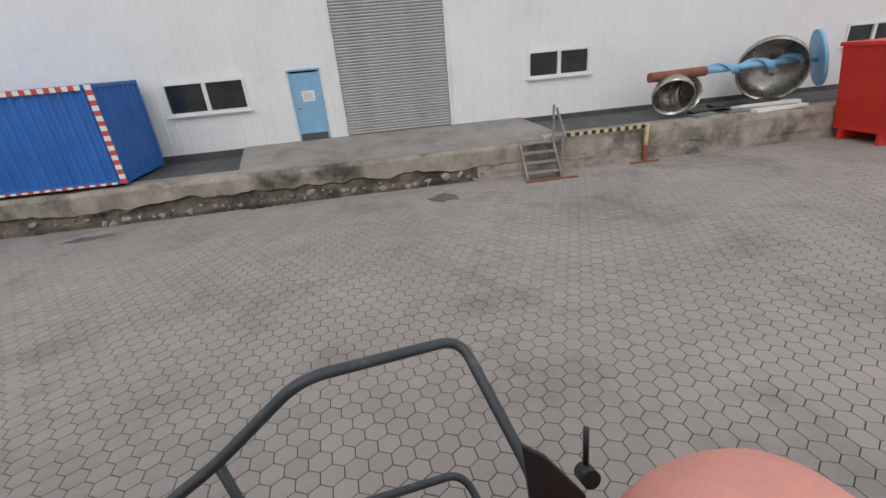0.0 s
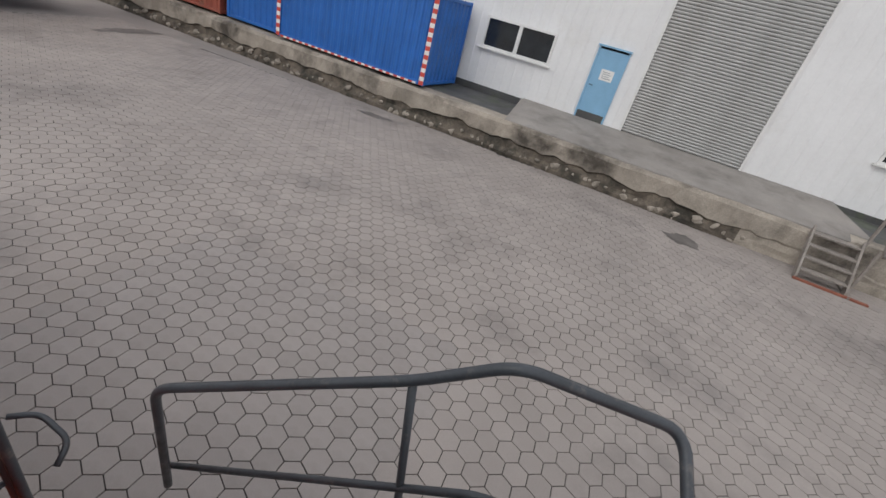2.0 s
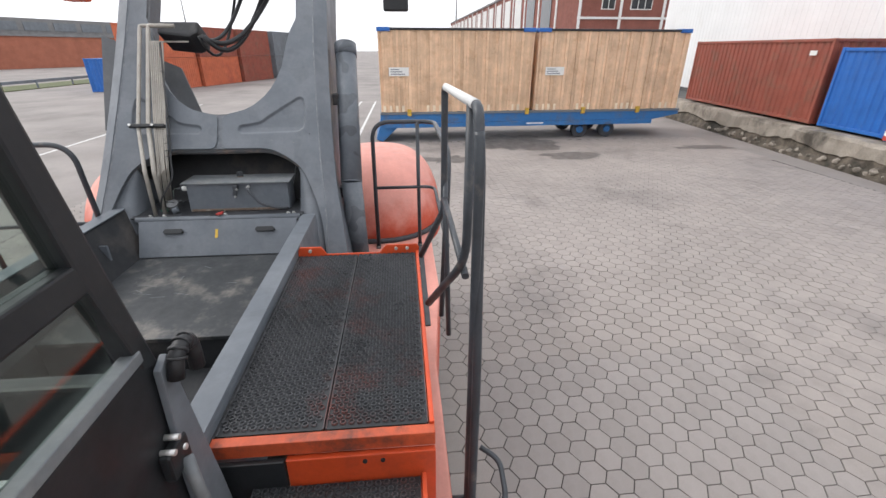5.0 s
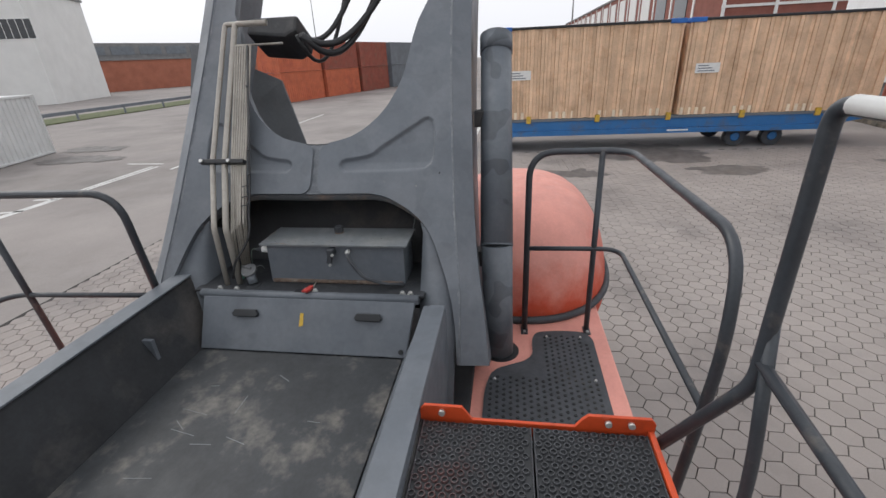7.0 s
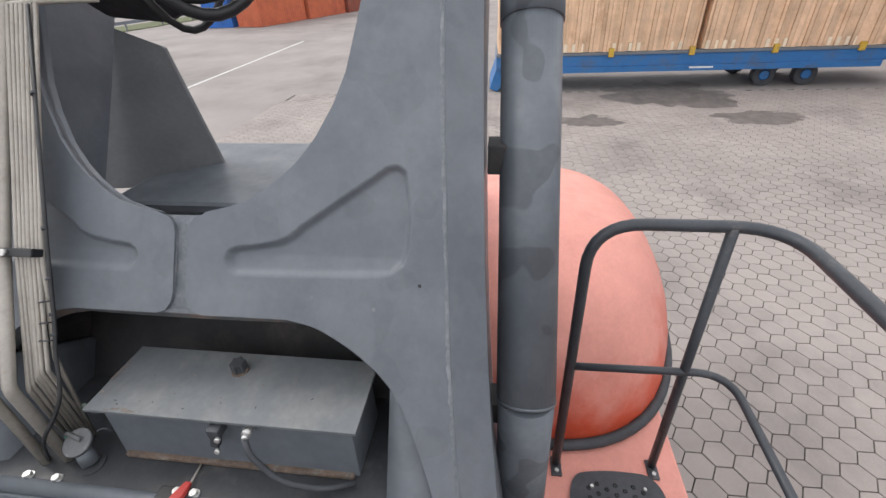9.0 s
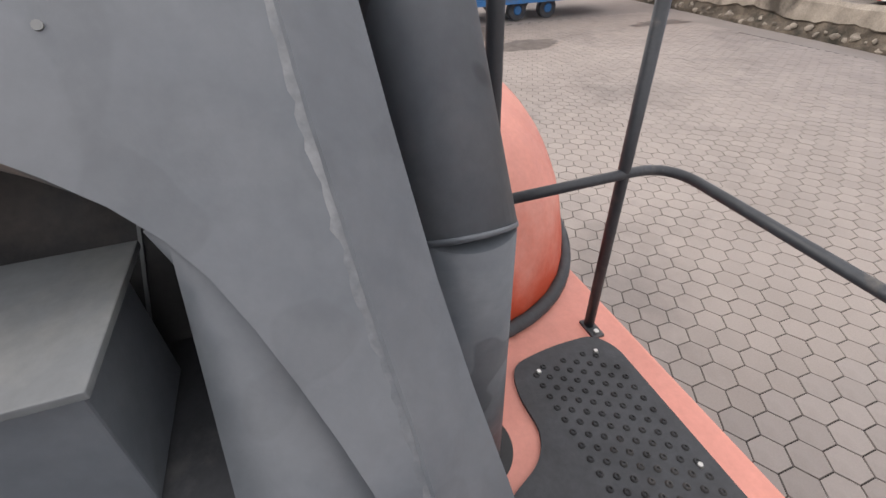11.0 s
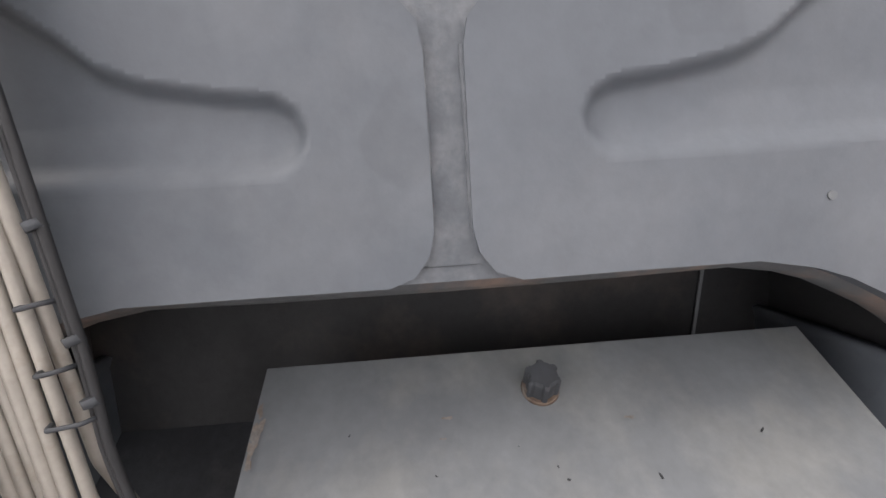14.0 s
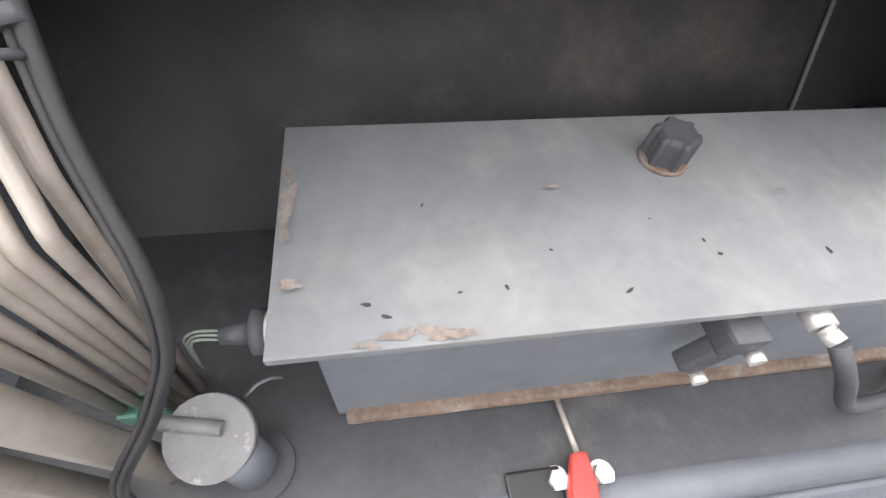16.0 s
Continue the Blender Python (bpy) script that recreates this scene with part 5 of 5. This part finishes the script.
# valve block and hoses at the head of the tubes
bm = bmesh.new()
prism(bm, [(-0.52, 0.99), (-0.27, 0.96), (-0.2, 1.0), (-0.2, 1.1), (-0.52, 1.1)], lambda u, v, w: on_plate(u, v, -0.02 - w), 0.25)
part("valve_block", bevel(bm, 0.02), M["grey_dark"], machine, "dark valve block")
for k, (u0, sag, r, u1) in enumerate(((-0.14, 0.30, 0.02, 0.3), (-0.15, 0.22, 0.02, 0.36), (-0.18, 0.36, 0.012, 0.05), (-0.16, 0.18, 0.016, 0.12))):
    p0, p3 = on_plate(u0, 0.95, 0.0), on_plate(u1, 1.5, -0.15)
    pts = []
    for i in range(15):
        f = i / 14
        q = p0.lerp(p3, f)
        q.z -= sag * 4 * f * (1 - f) * (1.0 - 0.45 * f)
        pts.append(q)
    bm = bmesh.new()
    tube(bm, pts, r, 0, 10)
    part("hydraulic_hose", bm, M["hose"], machine)

def wheel_cover(bm, cx, cy, s, rx, ry, rz):
    """A bulging moulded cover: the upper half of a squarish ellipsoid on a low upright rim."""
    nu, nv = 40, 14
    grid = []
    for j in range(nv + 1):
        b_ = math.pi / 2 * max(0, j - 1) / (nv - 1)
        row = []
        for i in range(nu):
            a_ = 2 * math.pi * i / nu
            ce, se_ = math.copysign(abs(math.cos(a_)) ** 0.85, math.cos(a_)), math.copysign(abs(math.sin(a_)) ** 0.85, math.sin(a_))
            k = abs(math.cos(b_)) ** 0.6
            row.append(bm.verts.new((cx + rx * ce * k, cy + ry * se_ * k, (1.5 if j == 0 else 1.56) + rz * abs(math.sin(b_)) ** 0.9)))
        grid.append(row)
    for a_, b_ in zip(grid, grid[1:]):
        for i in range(nu):
            bm.faces.new((a_[i], a_[(i + 1) % nu], b_[(i + 1) % nu], b_[i])).smooth = True
    bmesh.ops.remove_doubles(bm, verts=bm.verts[:], dist=0.001)


# decks, mats, fenders and rails on both sides
for s in (1, -1):
    def Y(y, s=s):
        return YC + s * (y - YC)
    bm = bmesh.new()
    hole = [(-3.015 + 0.115 * math.cos(a), 1.345 + 0.115 * math.sin(a)) for a in (2 * math.pi * k / 24 for k in range(24))]
    prism(bm, [(-5.6, Y(1.13)), (0.3, Y(1.13)), (0.3, Y(1.92)), (-1.5, Y(1.925)), (-2.4, Y(2.02)), (-5.6, Y(2.02))], lambda u, v, w: (u, v, 1.6 + w), 0.04)
    bmesh.ops.recalc_face_normals(bm, faces=bm.faces[:])
    bmd = part("deck", bevel(bm, 0.012), M["pale_top"], machine, "red side deck, paler on top")
    bm = bmesh.new()
    prism(bm, [(-5.6, Y(1.97)), (-2.4, Y(1.97)), (-1.5, Y(1.88)), (0.3, Y(1.88)), (0.3, Y(1.925)), (-1.5, Y(1.93)), (-2.4, Y(2.025)), (-5.6, Y(2.025))], lambda u, v, w: (u, v, 1.15 + w), 0.4485)
    bmesh.ops.recalc_face_normals(bm, faces=bm.faces[:])
    part("deck_skirt", bevel(bm, 0.01), M["pale_top"] if s > 0 else M["red"], machine)
    bm = bmesh.new()
    # rounded wheel cover
    wheel_cover(bm, -4.4, Y(1.45), s, 1.07, 0.74, 0.8)
    part("wheel_cover", bm, M["pale_top"], machine, "rounded red wheel cover, paler on top")
    bm = bmesh.new()
    tube(bm, [(-4.4 + 1.085 * math.copysign(abs(math.cos(q)) ** 0.85, math.cos(q)), Y(1.45 + 0.75 * math.copysign(abs(math.sin(q)) ** 0.85, math.sin(q))), 1.662) for q in (-0.9 + 0.1 * k for k in range(26))], 0.026, 0, 8)
    part("cover_seal", bm, M["rubber"], machine)
    # rear handrail
    hr = part("rear_handrail", bmesh.new(), M["rail"], machine)
    if s > 0:
        runs = (("top_rail", [(-3.243, 1.5, 1.64), (-3.30, 1.5, 2.81), (-3.30, 2.05, 2.81), (-2.02, 2.05, 2.81), (-1.93, 2.03, 2.5), (-1.98, 2.0, 1.64)], 0.019, 0.16),
                ("mid_rail", [(-3.27, 1.5, 2.22), (-3.28, 2.05, 2.22), (-1.95, 2.04, 2.2)], 0.0145, 0.12),
                ("post", [(-3.267, 1.902, 1.64), (-3.295, 1.9, 2.81)], 0.017, 0))
        feet = ((-3.243, 1.5), (-3.267, 1.902))
    else:
        runs = (("top_rail", [(-2.66, -0.53, 1.64), (-2.54, -0.5, 2.8), (-2.5, -1.44, 2.8), (-1.2, -1.44, 2.8), (-1.15, -1.42, 1.64)], 0.019, 0.16),
                ("mid_rail", [(-2.6, -0.52, 2.2), (-2.55, -1.42, 2.2), (-1.2, -1.43, 2.2)], 0.0145, 0.12),
                ("post", [(-2.6, -1.3, 1.64), (-2.51, -1.3, 2.8)], 0.017, 0))
        feet = ((-2.66, -0.53), (-2.6, -1.3))
    for nm, pts, r, bend in runs:
        bm = bmesh.new()
        tube(bm, pts, r, bend, 12, 8)
        part(nm, bm, M["rail"], hr)
    for x, y in feet:
        part("foot_plate", rbox(x - 0.025, x + 0.06, y - 0.022, y + 0.022, 1.638, 1.65, 0.003), M["rail"], hr)
        bm = bmesh.new()
        cyl(bm, (x + 0.04, y, 1.65), (x + 0.04, y, 1.658), 0.009, None, 6)
        part("bolt", bm, M["chrome"], hr)

# rubber mat with nubs on the near deck
MAT = rounded([(-1.85, 1.265, 0), (-2.62, 1.265, 0), (-2.80, 1.30, 0), (-2.90, 1.50, 0), (-2.97, 1.545, 0), (-3.10, 1.54, 0), (-3.20, 1.57, 0), (-3.225, 1.72, 0), (-3.22, 1.88, 0), (-3.15, 1.925, 0), (-1.85, 1.915, 0)], 0.07, 5)
bm = bmesh.new()
prism(bm, [(p.x, p.y) for p in MAT], lambda u, v, w: (u, v, 1.641 + w), 0.012)
mato = part("deck_mat", bm, M["rubber"], machine, "black studded rubber mat")
bm = bmesh.new()
for i in range(34):
    for j in range(17):
        x, y = -1.88 - i * 0.04 - 0.02 * (j % 2), 1.30 + j * 0.036
        if (x > -2.74 or y > 1.62) and x > -3.17 and not (x < -3.1 and y > 1.86):
            prev = None
            for r, z in ((0.0105, 1.6532), (0.008, 1.6575), (0.0045, 1.6575), (0.003, 1.654)):
                ring = [bm.verts.new((x + r * math.cos(a), y + r * math.sin(a), z)) for a in (k * math.pi / 4 for k in range(8))]
                if prev:
                    for k in range(8):
                        bm.faces.new((prev[k], prev[(k + 1) % 8], ring[(k + 1) % 8], ring[k])).smooth = True
                prev = ring
tagged(part("stud_pattern", bm, M["grey_dark"], mato), kind="stuff")
for x, y in ((-3.148, 1.637), (-3.155, 1.849), (-2.75, 1.875), (-2.72, 1.32)):
    bm = bmesh.new()
    cyl(bm, (x, y, 1.653), (x, y, 1.66), 0.009, 0.006, 10)
    part("rivet", bm, M["chrome"], mato)

# exhaust stack
ex = part("exhaust_stack", bmesh.new(), M["grey"], machine, "tall dark grey exhaust stack")
bm = bmesh.new()
cyl(bm, (-2.995, 1.32, 2.35), (-3.62, 1.295, 3.42), 0.09, None, 40)
cyl(bm, (-3.57, 1.297, 3.333), (-3.622, 1.295, 3.424), 0.095, None, 40)
part("upper_pipe", bm, M["pipe"], ex)
bm = bmesh.new()
cyl(bm, (-3.0, 1.34, 1.5), (-2.998, 1.32, 2.375), 0.087, None, 40)
part("lower_pipe", bm, M["pipe"], ex)
bm = bmesh.new()
cyl(bm, (-2.996, 1.32, 2.352), (-3.0, 1.32, 2.359), 0.0912, None, 40)
part("seam_ring", bm, M["grey"], ex)
bm = bmesh.new()
cyl(bm, (-3.0, 1.345, 1.641), (-3.0, 1.345, 1.644), 0.115, None, 36)
part("pipe_opening", bm, M["black"], ex, "dark round opening in the deck")
for z, x in ((2.22, -3.0), (2.95, -3.33)):
    part("bracket", rbox(x - 0.09, x, 1.18, 1.26, z, z + 0.09, 0.004), M["grey_dark"], ex)

# grated platform
pf = part("platform", bmesh.new(), M["red"], machine, "orange red platform with dark gratings")
part("front_edge", rbox(-0.43, -0.39, 1.1, 1.84, 2.165, 2.222, 0.004), M["grimy_red"], pf, "scuffed orange front edge with black grime")
part("side_edge", rbox(-1.84, -0.43, 1.822, 1.84, 2.15, 2.232, 0.004), M["red"], pf)
part("inner_edge", rbox(-1.84, -0.43, 1.092, 1.104, 2.15, 2.216, 0.003), M["grey_dark"], pf)
bm = bmesh.new()
prism(bm, [(1.095, 2.15), (1.84, 2.15), (1.845, 2.255), (1.83, 2.275), (1.64, 2.275), (1.62, 2.255), (1.60, 2.225), (1.27, 2.225), (1.25, 2.255), (1.235, 2.275), (1.11, 2.275), (1.095, 2.255)], lambda u, v, w: (-1.84 - w, u, v), 0.012)
part("rear_edge", bevel(bm, 0.003), M["red"], pf)
for y in (1.17, 1.70, 1.77):
    bm = bmesh.new()
    cyl(bm, (-1.84, y, 2.252), (-1.828, y, 2.252), 0.011, None, 8)
    part("bolt", bm, M["chrome"], pf)
part("under_tray", rbox(-1.83, -0.44, 1.11, 1.815, 2.12, 2.135, 0.003), M["grey_dark"], pf)


def grip_plank(name, x0, x1, y0, y1, z, label):
    """A sheet steel plank pressed into staggered raised cups, each with a hole."""
    px, py, n = 0.0255, 0.029, 8
    rings = ((0.0128, 0.0), (0.0102, 0.0065), (0.0082, 0.0065))
    verts, faces, inner = [(x0, y0, z), (x1, y0, z), (x1, y1, z), (x0, y1, z)], [(0, 1, 2, 3)], []
    i = 0
    x = x0 + 0.014
    while x < x1 - 0.01:
        y = y0 + 0.013 + (py / 2 if i % 2 else 0)
        while y < y1 - 0.011:
            b = len(verts)
            for r, h in rings:
                verts += [(x + r * math.cos(a), y + r * math.sin(a), z + 0.0006 + h) for a in (2 * math.pi * q / n for q in range(n))]
            verts += [(x + 0.0078 * math.cos(a), y + 0.0078 * math.sin(a), z + 0.0012) for a in (2 * math.pi * q / n for q in range(n))]
            for g in range(3):
                faces += [(b + g * n + q, b + g * n + (q + 1) % n, b + (g + 1) * n + (q + 1) % n, b + (g + 1) * n + q) for q in range(n)]
            inner.append(len(faces))
            faces.append(tuple(b + 3 * n + q for q in range(n)))
            y += py
        x += px
        i += 1
    me = bpy.data.meshes.new(name)
    me.from_pydata(verts, [], faces)
    me.materials.append(M["grate"])
    me.materials.append(M["black"])
    for q in [0] + inner:
        me.polygons[q].material_index = 1
    ob = new(name, me)
    ob.parent = pf
    tagged(ob, label)
    for ya in (y0, y1 - 0.004):
        part("plank_edge", bar(x0, x1, ya, ya + 0.004, z - 0.04, z + 0.005, 0.001), M["grate"], ob)


grip_plank("grating", -1.828, -0.437, 1.108, 1.462, 2.219, "dark worn anti-slip grating plank")
grip_plank("grating", -1.828, -0.437, 1.468, 1.818, 2.219, "dark grating plank worn down to red primer")
part("riser", rbox(-0.40, -0.375, 1.34, 1.84, 1.9, 2.155, 0.004), M["red"], pf)
# Added black sheet paints the dark of the open gap beside the riser.
part("riser_gap", rbox(-0.39, -0.37, 1.12, 1.335, 1.9, 2.155, 0.004), M["black"], pf, "black sheet standing in for the dark gap beside the riser")
for y in (1.6, 1.66):
    bm = bmesh.new()
    cyl(bm, (-0.375, y, 2.13), (-0.37, y, 2.13), 0.008, None, 8)
    part("bolt", bm, M["black"], pf)
part("lower_edge", rbox(0.30, 0.34, 1.18, 1.82, 1.99, 2.05, 0.004), M["red"], pf)
part("lower_side_edge", rbox(-0.37, 0.30, 1.79, 1.805, 1.98, 2.062, 0.004), M["red"], pf)
grip_plank("lower_grating", -0.37, 0.30, 1.22, 1.785, 2.04, "dark worn lower step grating")
part("lower_tray", rbox(-0.37, 0.30, 1.22, 1.785, 1.95, 1.96, 0.003), M["grey_dark"], pf)

# side handrail by the platform
sh = part("side_handrail", bmesh.new(), M["rail"], machine)
bm = bmesh.new()
tube(bm, [(-1.82, 1.855, 2.2), (-1.70, 1.99, 2.55), (-1.716, 1.995, 3.218), (-0.80, 2.02, 3.225), (-0.74, 2.02, 3.05), (-0.62, 2.0, 1.62), (-0.585, 1.995, 1.2)], 0.0185, 0.05, 12)
part("hoop", bm, M["rail"], sh)
# Added white sleeve: the sky's reflection along the top rail, done as colour.
bm = bmesh.new()
tube(bm, [(-1.6705, 1.9961, 3.2195), (-0.845, 2.0188, 3.2255)], 0.0192, 0, 12)
part("worn_grip", bm, M["white"], sh, "white sleeve painting the sky's reflection on the rail top")
bm = bmesh.new()
tube(bm, [(-0.92, 2.015, 3.22), (-0.92, 2.01, 2.6), (-1.25, 1.87, 2.2)], 0.019, 0.12, 12)
part("post", bm, M["rail"], sh)
bm = bmesh.new()
tube(bm, [(-0.77, 2.02, 3.15), (-0.765, 2.028, 3.0), (-0.645, 2.022, 2.2), (-0.59, 2.012, 1.6), (-0.55, 2.005, 1.2)], 0.019, 0.05, 10)
part("second_post", bm, M["rail"], sh)
for x, z in ((-0.62, 1.56), (-0.59, 1.24)):
    bm = bmesh.new()
    cyl(bm, (x, 1.915, z), (x, 2.0, z), 0.012, None, 10)
    part("standoff", bm, M["rail"], sh)
bm = bmesh.new()
tube(bm, [(-0.55, 2.03, 1.95), (-0.5, 2.1, 1.93), (-0.36, 2.1, 1.88), (-0.33, 2.03, 1.84)], 0.011, 0.04, 8)
part("grab_loop", bm, M["rail"], sh)
bm = bmesh.new()
tube(bm, [(-1.70, 1.99, 2.62), (-0.93, 2.01, 2.52)], 0.016, 0, 10)
part("brace", bm, M["rail"], sh)
bm = bmesh.new()
tube(bm, [(-1.71, 1.995, 2.75), (-1.62, 2.0, 2.3), (-1.66, 2.02, 1.7)], 0.016, 0.15, 10)
part("lower_brace", bm, M["rail"], sh)

# ladder handrail
lr = part("ladder_handrail", bmesh.new(), M["rail"], machine)
for nm, pts, r in (("top_tube", [(-0.40, 2.46, 1.05), (-0.298, 2.381, 1.925), (0.687, 2.583, 2.414), (0.989, 2.606, 2.65), (1.56, 2.80, 2.53), (1.67, 2.35, 2.25), (1.70, 2.05, 1.7)], 0.0205),
                   ("mid_tube", [(-0.44, 2.49, 1.15), (0.761, 2.545, 1.9), (1.048, 2.51, 2.15), (1.50, 2.66, 1.98), (1.6, 2.3, 1.75)], 0.016),
                   ("post", [(0.687, 2.583, 2.414), (0.775, 2.54, 1.8), (0.8, 2.45, 1.4)], 0.0165)):
    bm = bmesh.new()
    tube(bm, pts, r, 0.09, 12)
    part(nm, bm, M["rail"], lr)
bm = bmesh.new()
prism(bm, [(1.60, 2.5), (1.68, 2.42), (1.82, 2.2), (1.80, 1.9), (1.66, 1.9)], lambda u, v, w: (u, 2.28 + w, v), 0.02)
FRONT_COVER = (2.17, 1.93, 1, 0.46, 0.47, 0.86)
lv = part("lever_plate", bevel(bm, 0.004), M["black"], lr, "black bracket plate")
bm = bmesh.new()
cyl(bm, (1.89, 2.36, 2.15), (1.89, 2.42, 2.13), 0.035, None, 20)
part("lever_boss", bm, M["black"], lv)
bm = bmesh.new()
tube(bm, [(1.895, 2.41, 2.14), (1.906, 2.44, 2.31)], 0.011, 0, 10)
part("lever", bm, M["black"], lv)
bm = bmesh.new()
wheel_cover(bm, *FRONT_COVER)
part("front_wheel_cover", bm, M["pale_top"], machine, "rounded red front wheel cover, paler on top")

# cab side with glazed door
cab = part("cab", bmesh.new(), M["black"], machine, "black operator cab with glazed door")
bm = bmesh.new()
prism(bm, [(-0.005, 3.5), (-0.06, 3.5), (-0.165, 2.99), (-0.235, 2.68), (-0.17, 2.72), (-0.095, 2.99)], lambda u, v, w: (u, 1.15 - w, v), 0.05)
part("door_pillar", bevel(bm, 0.008), M["black"], cab)

part("mid_bar", rbox(-0.12, 1.55, 1.105, 1.149, 2.965, 3.03, 0.006), M["black"], cab)
part("window_trim", rbox(-0.175, 1.55, 1.12, 1.156, 2.745, 2.775, 0.004), M["tank"], cab, "pale grey trim under the glass")
bm = bmesh.new()
prism(bm, [(-0.22, 2.74), (-0.27, 2.1), (-0.27, 1.95), (1.55, 1.95), (1.55, 2.74)], lambda u, v, w: (u, 1.148 - w, v), 0.04)
part("door_skin", bevel(bm, 0.006), M["black"], cab)
bm = bmesh.new()
prism(bm, [(-0.235, 2.72), (-0.19, 2.70), (-0.17, 2.4), (-0.16, 1.95), (-0.34, 1.95), (-0.31, 2.2)], lambda u, v, w: (u, 1.153 + w, v), 0.02)
part("corner_post", bevel(bm, 0.005), M["grey"], cab, "grey corner post")
for z0, z1 in ((2.775, 2.965), (3.03, 3.9)):
    pn = part("door_pane", bar(-0.12, 1.5, 1.122, 1.128, z0, z1, 0.001), M["glass"], cab, "tinted glass pane")
    pn.visible_shadow = False
part("cab_roof", rbox(-0.1, 1.7, -0.45, 1.2, 3.92, 4.05, 0.03), M["black"], cab)
part("cab_back", rbox(-0.2, -0.15, -0.45, 1.08, 1.95, 2.7, 0.01), M["black"], cab)
part("cab_floor", rbox(-0.15, 1.6, -0.45, 1.1, 1.93, 1.98, 0.01), M["black"], cab)
# Bars are painted white to make up for light the cab roof keeps out.
for k in range(6):
    part("guard_bar", bar(-0.02 + k * 0.1, 0.012 + k * 0.1, 0.1, 1.09, 2.56, 2.58), M["white"], cab)
for k in range(7):
    part("guard_rod", bar(-0.1, 0.8, 0.3 + k * 0.11, 0.308 + k * 0.11, 2.47, 2.478), M["olive"], cab)
bm = bmesh.new()
tube(bm, [(-0.21, 1.19, 2.66), (-0.225, 1.195, 2.715), (-0.26, 1.2, 2.735), (-0.295, 1.2, 2.71), (-0.295, 1.2, 2.63)], 0.02, 0.03, 12)
for k in range(5):
    a = 0.5 + 0.5 * k
    c = Vector((-0.258 + 0.036 * math.cos(a), 1.197, 2.69 + 0.04 * math.sin(a)))
    d = Vector((-math.sin(a), 0, math.cos(a)))
    cyl(bm, c - d * 0.004, c + d * 0.004, 0.0235, None, 12)
part("door_hose", bm, M["hose"], cab, "ribbed black hose loop")
for x, z in ((-0.16, 2.52), (-0.175, 2.47), (-0.13, 2.5)):
    bm = bmesh.new()
    cyl(bm, (x, 1.15, z), (x, 1.186, z), 0.008, None, 10)
    part("hinge_bolt", bm, M["chrome"], cab)
part("hinge", rbox(-0.2, -0.11, 1.15, 1.18, 2.42, 2.5, 0.008), M["black"], cab)
bm = bmesh.new()
tube(bm, [(-0.17, 1.18, 2.44), (-0.13, 1.21, 2.38), (-0.14, 1.22, 2.2), (-0.2, 1.22, 2.0)], 0.016, 0.06, 10)
part("grab_tube", bm, M["tank"], cab)

# mirror on a long arm at the head of the frame
mr = part("mirror", rbox(-2.34, -2.31, 1.68, 1.83, 3.60, 3.70, 0.012), M["black"], machine, "black rear mirror on a thin arm")
bm = bmesh.new()
tube(bm, [(-2.9, 1.2, 3.78), (-2.34, 1.72, 3.74), (-2.33, 1.75, 3.68)], 0.008, 0.03, 8)
part("mirror_arm", bm, M["black"], mr)
wl = part("work_lamp", rbox(-3.45, -3.3, -0.75, -0.6, 3.72, 3.86, 0.02), M["red"], machine, "red-backed work lamp")

# large tyres under the decks
for x in (-4.35,):
    for s in (1, -1):
        bm = bmesh.new()
        y = YC + s * 1.3
        cyl(bm, (x, y - 0.3, 0.85), (x, y + 0.3, 0.85), 0.85, None, 48)
        ty = part("tyre", bevel(bm, 0.06, 3), M["rubber"], machine)
part("chassis", rbox(-5.6, 1.8, -0.6, 1.2, 0.7, 1.69, 0.02), M["grey_dark"], machine)


# ---------- the pavers nearest the machine, one by one ----------
pv_bm = bmesh.new()
hv = [pv_bm.verts.new(p) for p in hex_shape()]
pv_bm.faces.new(hv[:6])
for k in range(6):
    pv_bm.faces.new((hv[k], hv[k + 6], hv[(k + 1) % 6 + 6], hv[(k + 1) % 6]))
paver_me = mesh_of("paver", pv_bm, M["paver_one"])
for x, y in hex_centres(*FIELD):
    if near_patch(x, y):
        ob = new("paver", paver_me)
        ob.parent = pavement
        ob.matrix_basis = pose(x, y, random.gauss(0, 0.0012), random.gauss(0, 0.25), random.gauss(0, 0.25), 0)
